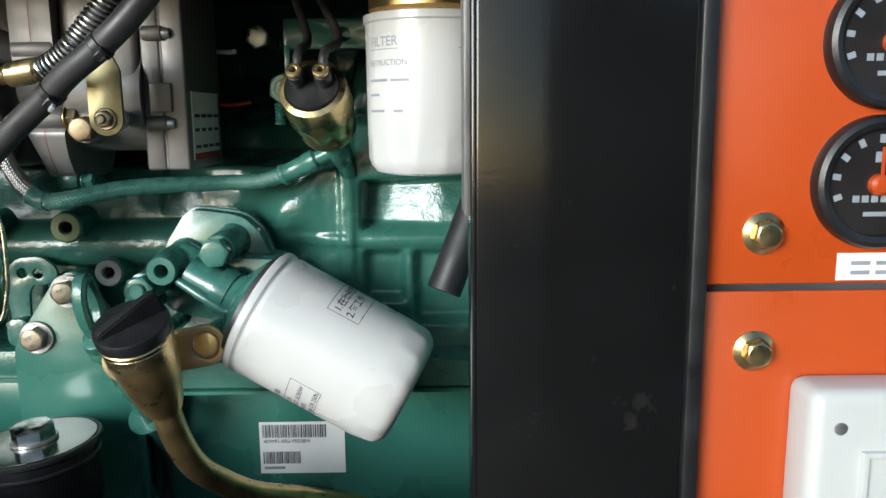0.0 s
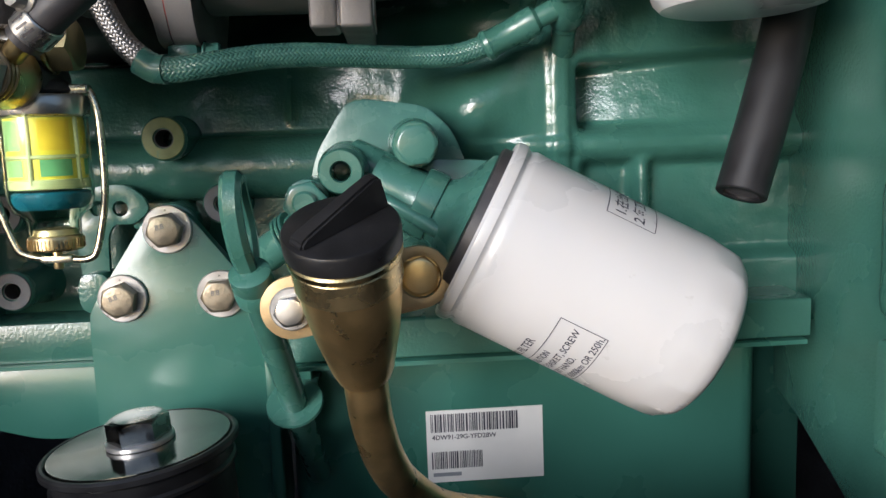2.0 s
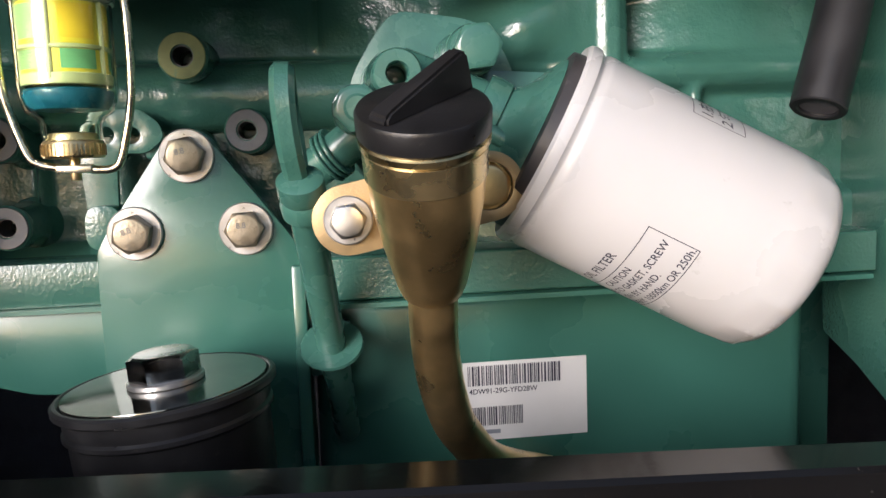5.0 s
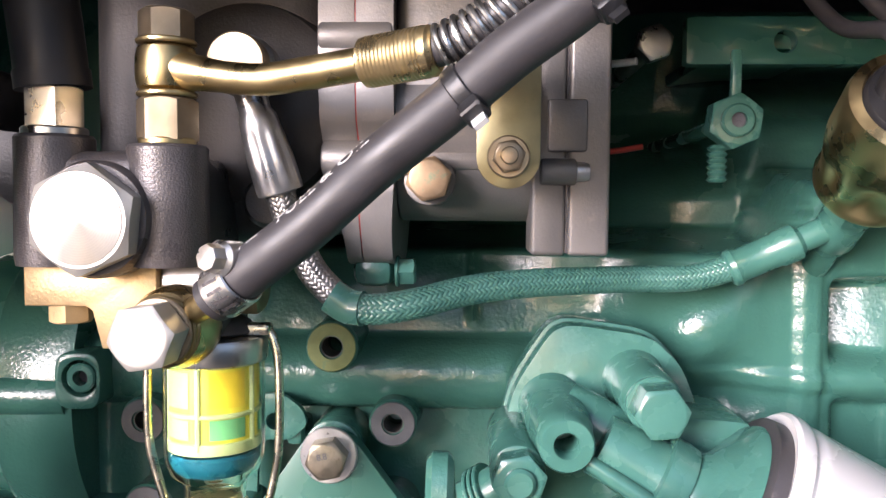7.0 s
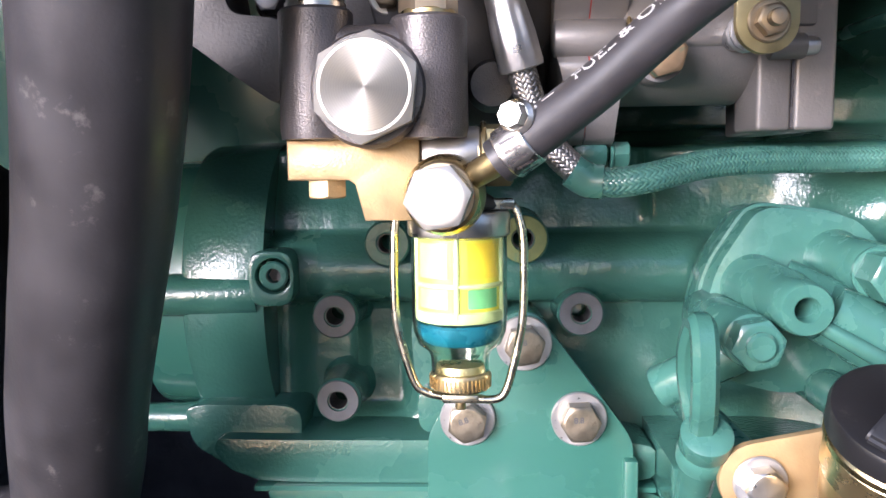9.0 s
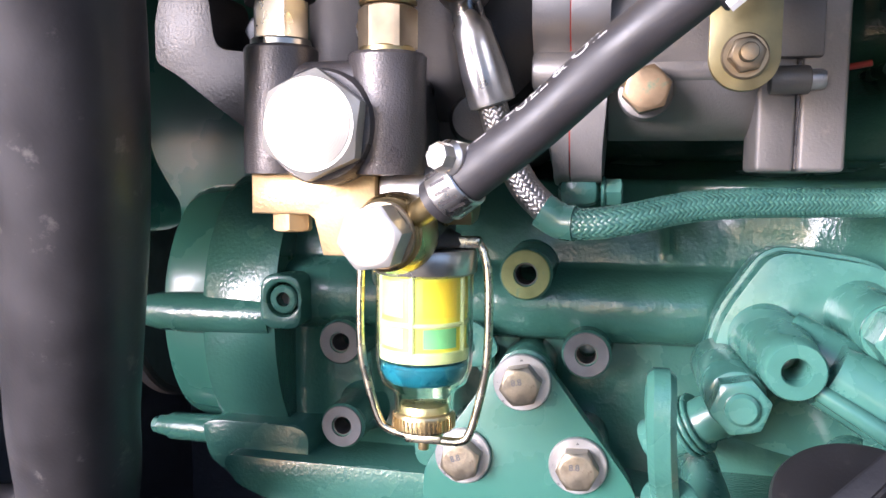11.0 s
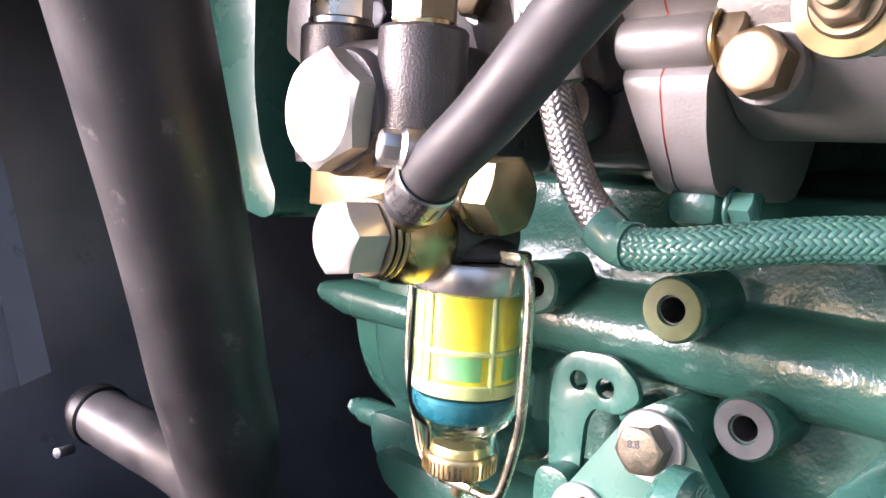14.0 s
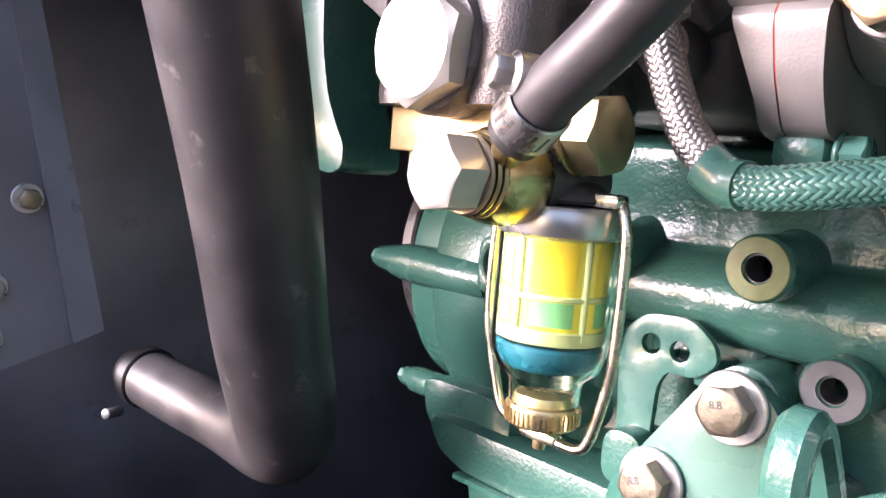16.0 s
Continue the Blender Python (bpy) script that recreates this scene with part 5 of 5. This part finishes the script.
# ---- feed pump with its unions ----
feed = thing("feed_pump", (-0.318, 0.49, 0.87), "dark cast iron fuel feed pump with a big hex plug", "feed pump")
part("tower", lathe([(0.0118, 0.0), (0.0122, 0.003), (0.0118, 0.030), (0.0119, 0.0395), (0.0112, 0.0405)], (-0.336, 0.488, 0.8735), (0, 0, 1), 44), cast_iron, feed)
part("tower", lathe([(0.0118, 0.0), (0.0124, 0.003), (0.0122, 0.030), (0.0123, 0.0365), (0.0116, 0.0375)], (-0.300, 0.488, 0.8735), (0, 0, 1), 44), cast_iron, feed)
part("barrel", lathe([(0.0168, 0), (0.0178, 0.002), (0.0180, 0.014), (0.020, 0.022), (0.020, 0.06)], (-0.318, 0.474, 0.888), (0, 1, 0), 56), cast_iron, feed)
part("body", box(-0.342, -0.294, 0.479, 0.545, 0.873, 0.909, 0.006, seg=4), cast_iron, feed)
part("big_plug", hexagon(0.0295, 0.0075, (-0.318, 0.474, 0.888), (0, -1, 0), start=0.42, chamfer=0.0024, washer_face=False), satin_zinc, feed, "bright turned steel hex plug")
part("plug_face", lathe([(0.0132, 0.0), (0.0130, 0.0003), (0, 0.0003)], (-0.318, 0.4666, 0.888), (0, -1, 0), 56, close=False), turned, feed)
part("left_union", hexagon(0.0165, 0.014, (-0.336, 0.488, 0.9150), (0, 0, 1), start=0.0, washer_face=False), steel, feed, "bright steel hex union")
part("left_union_collar", ring(0.0098, 0.004, 0.003, (-0.336, 0.488, 0.9135), (0, 0, 1), 0.0006), steel, feed)
part("right_union", hexagon(0.0165, 0.013, (-0.300, 0.488, 0.9125), (0, 0, 1), start=0.15, washer_face=False), zinc_gold, feed, "yellow zinc hex union")
part("right_union_collar", ring(0.0088, 0.004, 0.0025, (-0.300, 0.488, 0.9108), (0, 0, 1), 0.0006), gold, feed)
bar = thing("bowl_bracket", (-0.32, 0.49, 0.862), "pale brass stepped bracket under the feed pump", "bracket")
part("plate", prism([(-0.3465, 0.8603), (-0.3465, 0.8735), (-0.3035, 0.8735), (-0.3035, 0.8470), (-0.3215, 0.8470), (-0.3245, 0.8590), (-0.3265, 0.8603)], 0.4865, 0.500, (), 0.0007), brass_bar, bar)
part("under_bolt", hexagon(0.012, 0.006, (-0.335, 0.494, 0.8603), (0, 0, -1), washer_face=False, start=0.3), brass_bar, bar)
part("sleeve", rounded_rod(0.0096, 0.0195, (-0.3034, 0.498, 0.868), (1, 0, 0), 0.001), steel_dull, bar, "grey steel sleeve")
part("sealing_washer", ring(0.0112, 0.004, 0.0018, (-0.2838, 0.498, 0.868), (1, 0, 0), 0.0005), brass, bar)
part("end_plug", hexagon(0.0192, 0.0090, (-0.2819, 0.498, 0.868), (1, 0, 0), start=0.2), olive_zinc, bar, "dull olive zinc hex plug")

lineg = thing("fuel_pipe", (-0.3, 0.488, 0.93), "gold plated banjo fuel pipe from the feed pump", "fuel pipe")
part("banjo", lathe([(0.0072, 0), (0.0088, 0.001), (0.0094, 0.004), (0.0094, 0.010), (0.0088, 0.013), (0.0072, 0.014)], (-0.300, 0.488, 0.9275), (0, 0, 1), 40), gold, lineg)
for z in (0.9258, 0.9417):
    part("copper_washer", ring(0.0092, 0.005, 0.0017, (-0.300, 0.488, z), (0, 0, 1), 0.0005), brass, lineg)
part("banjo_bolt", hexagon(0.0145, 0.009, (-0.300, 0.488, 0.9434), (0, 0, 1), start=0.35), zinc_gold, lineg)
gp = [V(-0.298, 0.486, 0.9345), V(-0.285, 0.483, 0.932), V(-0.268, 0.479, 0.930), V(-0.252, 0.4735, 0.9310), V(-0.232, 0.4665, 0.9330)]
part("pipe", tube(gp, lambda s: 0.0062 - 0.0014 * min(1, s * 4), 28), gold, lineg)
g0, g1 = V(-0.236, 0.468, 0.9327), V(-0.2135, 0.460, 0.9350)
fdg = (g1 - g0).normalized()
part("crimp", lathe([(0.0058, 0), (0.0070, 0.001)] + [(0.0070 + (0.0002 if i % 2 else 0), 0.002 + 0.0006 * i) for i in range(31)] + [(0.0070, 0.0215), (0.0055, 0.023)], g0, fdg, 32), brass, lineg, "ribbed crimped sleeve")
part("hose", tube([g1 - fdg * 0.003, V(-0.203, 0.456, 0.9395), V(-0.190, 0.453, 0.950), V(-0.170, 0.450, 0.972), V(-0.15, 0.45, 1.0)], 0.0050, 20), rubber_hose, lineg)
hl = curve_points([g1, V(-0.203, 0.456, 0.9395), V(-0.190, 0.453, 0.950), V(-0.170, 0.450, 0.972)], 0.0009)
fr = frames_along(hl)
sp = []
for i in range(len(fr) * 8):
    p, t, u, w = fr[min(len(fr) - 1, i // 8)]
    k = i / 8
    f = k - int(k)
    q = p.lerp(fr[min(len(fr) - 1, i // 8 + 1)][0], f)
    a = 2 * math.pi * i / 8 / 3.2
    sp.append(q + (u * math.cos(a) + w * math.sin(a)) * 0.0062)
part("spring_guard", tube(sp, 0.0009, 8, straight=True), steel, lineg, "steel spring guard")

rfer = [(-0.336, 0.488, 0.9285), (-0.3365, 0.4878, 0.934)]
ret = thing("return_hose", (-0.336, 0.488, 0.93), "black rubber fuel hose on the bright union", "hose")
part("hose", tube([(-0.336, 0.488, 0.9285), (-0.338, 0.487, 0.95), (-0.342, 0.486, 0.98), (-0.35, 0.485, 1.03)], 0.0108, 28), rubber_hose, ret)
part("end_collar", tube(rfer, 0.0113, 28, 0.002), rubber_hose, ret)

# ---- sediment bowl ----
BX, BY = -0.2915, 0.504
bowl = thing("sediment_bowl", (BX, BY, 0.79), "glass fuel sediment bowl with a yellow strainer in a wire bail", "fuel bowl")
part("glass", lathe([(0.0167, 0.0030), (0.0167, -0.0275), (0.0163, -0.0320), (0.0147, -0.0365), (0.0114, -0.0390), (0.0104, -0.0410), (0.0100, -0.0475), (0.0091, -0.0475), (0.0095, -0.0405), (0.0106, -0.0385), (0.0139, -0.0357), (0.0154, -0.0315), (0.0157, -0.0275), (0.0157, 0.0030)], (BX, BY, 0.8395), (0, 0, 1), 64, close=False), bowl_glass, bowl).visible_shadow = False
part("strainer", lathe([(0.0146, 0.0030), (0.0146, -0.0262), (0, -0.0262)], (BX, BY, 0.8395), (0, 0, 1), 60, close=False), strainer, bowl, "yellow mesh strainer")
RIBS = [radians(-92 + 72 * k) for k in range(5)]
for a in RIBS:
    part("cage_rib", rounded_rod(0.0010, 0.0290, V(BX + 0.0145 * math.cos(a), BY + 0.0145 * math.sin(a), 0.8135), (0, 0, 1), 0.0003, 10), cream, bowl)
for z, h in ((0.8238, 0.0016), (0.8118, 0.0040), (0.8400, 0.002)):
    part("cage_ring", ring(0.0153, 0.0138, h, (BX, BY, z), (0, 0, 1), 0.0004, 56), cream, bowl)
for k, a in enumerate(RIBS):
    for row_, (z0, z1) in enumerate(((0.8170, 0.8236), (0.8272, 0.8390))):
        a0, a1 = a + radians(14), a + radians(60)
        wbm = bmesh.new()
        row = []
        for i in range(9):
            q = a0 + (a1 - a0) * i / 8
            row.append([wbm.verts.new((BX + 0.0148 * math.cos(q), BY + 0.0148 * math.sin(q), z)) for z in (z0, z1)])
        for i in range(8):
            wbm.faces.new((row[i][0], row[i + 1][0], row[i + 1][1], row[i][1]))
        part("strainer_window", wbm, strainer_green if row_ == 0 and k != 4 else strainer_lime if k == 4 else strainer_amber, bowl, "green wet lower mesh" if row_ == 0 and k != 4 else "pale lime mesh" if k == 4 else "amber upper mesh")
part("seal", lathe([(0.0, 0.0), (0.0142, 0.0), (0.0150, -0.0008), (0.0150, -0.0028), (0.0140, -0.0056), (0.0126, -0.0070), (0.0, -0.0072)], (BX, BY, 0.8108), (0, 0, 1), 56, close=False), blue_ring, bowl, "blue rubber seal")
part("cap_ring", lathe([(0.0163, 0.0010), (0.0175, 0.0015), (0.0178, 0.0025), (0.0178, 0.0080), (0.0171, 0.0094), (0.0000, 0.0098)], (BX, BY, 0.8395), (0, 0, 1), 64), steel, bowl, "bright steel cap ring")
part("pivot_tab", box(BX - 0.0195, BX + 0.0195, BY - 0.003, BY + 0.003, 0.8492, 0.8532, 0.0012), bail_zinc, bowl)
part("thumb_nut", lathe([(0.0060, 0.0092), (0.0082, 0.0088), (0.0086, 0.0078), (0.0088, 0.0064), (0.0102, 0.0060), (0.0106, 0.0052), (0.0106, 0.0008), (0.0100, 0.0), (0.0, 0.0)], (BX, BY, 0.7865), (0, 0, 1), 56), brass, bowl, "knurled brass thumb nut")
nb = bmesh.new()
for i in range(44):
    a = 2 * math.pi * i / 44
    box(-0.00028, 0.00028, -0.0004, 0.0004, 0.7874, 0.7914, 0, nb)
    nb.verts.ensure_lookup_table()
    for v in nb.verts[-8:]:
        x, y = v.co.x, v.co.y + 0.0106
        v.co.x, v.co.y = BX + x * math.cos(a) - y * math.sin(a), BY + x * math.sin(a) + y * math.cos(a)
stuff(part("knurling", nb, brass, bowl))
part("screw_stem", rounded_rod(0.0019, 0.0090, (BX, BY, 0.7785), (0, 0, 1), 0.0004, 20), brass, bowl)
part("bail_wire", tube([(BX + 0.0185, BY, 0.8510), (BX + 0.0205, BY - 0.0005, 0.8475), (BX + 0.0222, BY - 0.001, 0.838), (BX + 0.0222, BY - 0.001, 0.815), (BX + 0.0205, BY, 0.802), (BX + 0.0165, BY, 0.7863), (BX + 0.013, BY, 0.7823), (BX + 0.0058, BY, 0.7821)], 0.0015, 14, 0.001), bail_zinc, bowl)
part("bail_wire", tube([(BX - 0.0185, BY, 0.8510), (BX - 0.0215, BY - 0.0005, 0.8475), (BX - 0.0225, BY - 0.001, 0.838), (BX - 0.0225, BY - 0.001, 0.815), (BX - 0.0205, BY, 0.802), (BX - 0.0160, BY, 0.7880), (BX - 0.0120, BY, 0.7846), (BX - 0.0055, BY, 0.7830)], 0.0015, 14, 0.001), bail_zinc, bowl)
part("bail_yoke", box(BX - 0.0065, BX + 0.0065, BY - 0.0022, BY + 0.0022, 0.7810, 0.7842, 0.0009), bail_zinc, bowl)

inlet = thing("bowl_inlet", (-0.2965, 0.475, 0.855), "gold plated banjo inlet with hex bolt above the bowl", "pipe fitting")
IA = V(-0.06, -1, 0.0).normalized()
IO = V(-0.2945, 0.492, 0.8555)
part("banjo_body", lathe([(0.0075, 0.0), (0.0108, 0.002), (0.0125, 0.006), (0.0130, 0.011), (0.0124, 0.016), (0.0112, 0.019)], IO, IA, 48), gold, inlet)
for k in range(3):
    part("copper_washer", ring(0.0112 - 0.0004 * k, 0.005, 0.0014, IO + IA * (0.0188 + 0.0019 * k), IA, 0.0005), (brass, gold, zinc_gold)[k], inlet)
part("banjo_bolt", hexagon(0.0175, 0.0105, IO + IA * 0.0245, IA, start=0.15, chamfer=0.0012), satin_zinc, inlet, "bright zinc hex head")
part("rear_body", rounded_rod(0.0105, 0.03, IO - IA * 0.024, IA, 0.002), alu_mid, inlet)
part("bowl_head", lathe([(0.0125, 0), (0.0135, 0.001), (0.0120, 0.004), (0.0085, 0.006)], (BX, BY, 0.8497), (0, 0, 1), 44), alu_mid, inlet)
HS = V(-0.2755, 0.4640, 0.8680)
part("spigot", tube([(-0.293, 0.4785, 0.8585), (-0.284, 0.4705, 0.8628), HS], 0.0042, 24), gold, inlet)

hose = thing("fuel_hose", HS, "black rubber fuel hose with white lettering and cable ties", "hose")
hp = [V(-0.2790, 0.4663, 0.8655), V(-0.2665, 0.4622, 0.8747), V(-0.2500, 0.4605, 0.8872), V(-0.2320, 0.4580, 0.9030), V(-0.2100, 0.4530, 0.9200), V(-0.1950, 0.4480, 0.9320), V(-0.1780, 0.4450, 0.9440), V(-0.1580, 0.4440, 0.9620), V(-0.135, 0.446, 0.99)]
part("hose", tube(hp, 0.0070, 36), rubber_hose, hose)
hline = curve_points(hp, 0.0005)
hfr = frames_along(hline)


def on_hose(s0, angle):
    def place(x, y):
        i = min(len(hfr) - 1, max(0, int((s0 + x) / 0.0005)))
        p, t, u, w = hfr[i]
        n0 = V(-0.64, -0.47, 0.62)
        n0 = (n0 - t * n0.dot(t)).normalized()
        n1 = t.cross(n0)
        a = angle - y / 0.0070
        return p + (n0 * math.cos(a) + n1 * math.sin(a)) * 0.00712
    return place


for s0, txt in ((0.012, "SAE J30R7 -"), (0.0315, "FUEL & OIL")):
    lt = lettering(txt, 0.0056)
    for v in lt.verts:
        v.co.x *= 1.25
    part("printed_text" if s0 > 0.02 else "print_bars", bend(lt if s0 > 0.02 else bars([(0, 0.0006, 0.003, 0.0024), (0.005, 0.0006, 0.007, 0.0024), (0.0095, 0.0013, 0.013, 0.0019)]), on_hose(s0, 0.22)), hose_print, hose)
hs0, ht0 = hfr[14][0], hfr[14][1]
clamp = thing("hose_clamp", hs0, "bright steel worm drive hose clamp on the fuel hose", "hose clamp")
part("band", ring(0.0080, 0.0070, 0.0090, hs0 - ht0 * 0.0035, ht0, 0.0004, 48), steel, clamp)
for k in range(13):
    a = radians(-120 + k * 22)
    n0 = V(-0.3, -0.9, 0.1)
    n0 = (n0 - ht0 * n0.dot(ht0)).normalized()
    n1 = ht0.cross(n0)
    c = hs0 + ht0 * 0.001 + (n0 * math.cos(a) + n1 * math.sin(a)) * 0.00802
    e = (n1 * math.cos(a) - n0 * math.sin(a))
    q = bmesh.new()
    q.faces.new([q.verts.new(c + ht0 * h + (e * b2)) for h, b2 in ((-0.0026, -0.0009), (-0.0026, 0.0001), (0.0026, 0.0009), (0.0026, -0.0001))])
    part("band_slot", q, cast_iron, clamp)
cs = V(-0.2742, 0.4587, 0.8762)
part("worm_housing", lathe([(0.0046, 0), (0.0052, 0.001), (0.0052, 0.008), (0.0040, 0.009)], cs + V(0.004, 0.006, 0.001), V(-0.45, -0.85, 0.1), 28), steel, clamp)
part("worm_screw", lathe([(0.0036, -0.003), (0.0040, -0.0025), (0.0040, 0.003), (0.0036, 0.0036), (0, 0.0036)], cs + V(-0.0003, -0.0023, 0.002), V(-0.45, -0.85, 0.1), 8), steel, clamp, "slotted screw head")
for frac in (0.48, 0.69):
    i = int(len(hfr) * frac)
    p, t = hfr[i][0], hfr[i][1]
    tie = thing("cable_tie", p, "black nylon cable tie round the fuel hose", "cable tie", "cable ties")
    part("loop", ring(0.0079, 0.0070, 0.0048, p - t * 0.0024, t, 0.0004, 40), plastic, tie)
    n0 = V(0.25, -0.75, -0.62)
    n0 = (n0 - t * n0.dot(t)).normalized()
    n1 = t.cross(n0)
    hb = bmesh.new()
    for sx_ in (-1, 1):
        for sy_ in (-1, 1):
            for sz_ in (0, 1):
                hb.verts.new(p + n0 * (0.0072 + 0.0045 * sz_) + n1 * 0.0032 * sy_ + t * 0.0032 * sx_)
    bmesh.ops.convex_hull(hb, input=hb.verts[:])
    bmesh.ops.bevel(hb, geom=hb.edges[:], offset=0.0005, segments=1, affect="EDGES")
    part("lock_head", hb, plastic, tie)
    tl = bmesh.new()
    for sx_ in (-1, 1):
        for sy_ in (-1, 1):
            for sz_ in (0, 1):
                tl.verts.new(p + n0 * (0.0115 + 0.0030 * sz_) + n1 * 0.0008 * sy_ + t * 0.0020 * sx_ + n1 * 0.001)
    bmesh.ops.convex_hull(tl, input=tl.verts[:])
    part("cut_tail", tl, box_grey if frac < 0.5 else plastic, tie, "cut tail end")

# ---- radiator hose and end panel ----
rad = thing("radiator_hose", (-0.43, 0.5, 0.72), "thick black rubber radiator hose with a bent lower end", "hose")
rp = [V(-0.366, 0.412, 1.02), V(-0.378, 0.434, 0.945), V(-0.3887, 0.4524, 0.897), V(-0.4017, 0.4703, 0.855), V(-0.4146, 0.4852, 0.82), V(-0.4275, 0.5000, 0.783), V(-0.4365, 0.513, 0.752), V(-0.4445, 0.521, 0.732), V(-0.462, 0.526, 0.7215), V(-0.490, 0.526, 0.7190), V(-0.540, 0.5225, 0.7185), V(-0.592, 0.5195, 0.7195)]
part("hose", tube(rp, lambda s: 0.0236 - 0.0076 * ss(0.60, 0.86, s), 48, 0.004), rubber, rad)
re = (rp[-1] - rp[-2]).normalized()
# clamp and stub are coloured black so that they stay dark in the sun
part("end_clamp", ring(0.0176, 0.0150, 0.010, rp[-1] - re * 0.012, re, 0.001, 48), plastic, rad, "hose clamp, blackened to hold back the sun")
part("stub_pipe", rounded_rod(0.0140, 0.012, rp[-1] - re * 0.004, re), plastic, rad)
part("clamp_screw", rounded_rod(0.003, 0.012, rp[-1] + V(0.0, -0.012, -0.020), (0.4, -0.8, 0.1), 0.0006, 16), steel_dull, rad)
strip = thing("shroud_strip", (-0.56, 0.47, 0.756), "dark sheet steel shroud strip with a folded edge", "metal strip")
# the upper part reaching forward is added to shade the timing case
part("sheet", prism([(0.484, 0.756), (0.436, 0.986), (0.285, 0.986), (0.285, 0.885), (0.400, 0.870), (0.415, 0.735)], -0.563, -0.560, axis="x", bevel=0), dark_sheet, strip)
# lip in a lighter grey than the sheet: light along the edge, in colour
part("folded_edge", prism([(0.4835, 0.757), (0.4359, 0.986), (0.4235, 0.986), (0.4690, 0.752)], -0.5598, -0.5570, axis="x", bevel=0.0006), grey_sheet, strip, "folded lip, paler to stand for its lit edge")
for y, z in ((0.447, 0.824), (0.432, 0.782), (0.430, 0.757)):
    t, h = hex_bolt("panel_screw", (-0.5600, y, z), (1, 0, 0), 0.009, 0.005, "tarnished screw with washer on the shroud strip", zinc_gold if z > 0.8 else steel_dull, 0.0075, 0.0012, group="shroud screws")
# unseen plate, added to block the sun from the upper timing case
setting("sun_block_plate", box(-0.70, -0.565, 0.392, 0.40, 0.895, 1.05), dark_sheet, "unseen dark plate added to keep the sun off the timing case", "trim")
# out of view; its low edge is set to shade the engine top
setting("shading_lintel", box(-0.70, 0.72, 0.385, 0.44, 0.988, 1.35, 0.002), black_paint, "unseen black head rail, added low to shade the cylinder head", "trim")
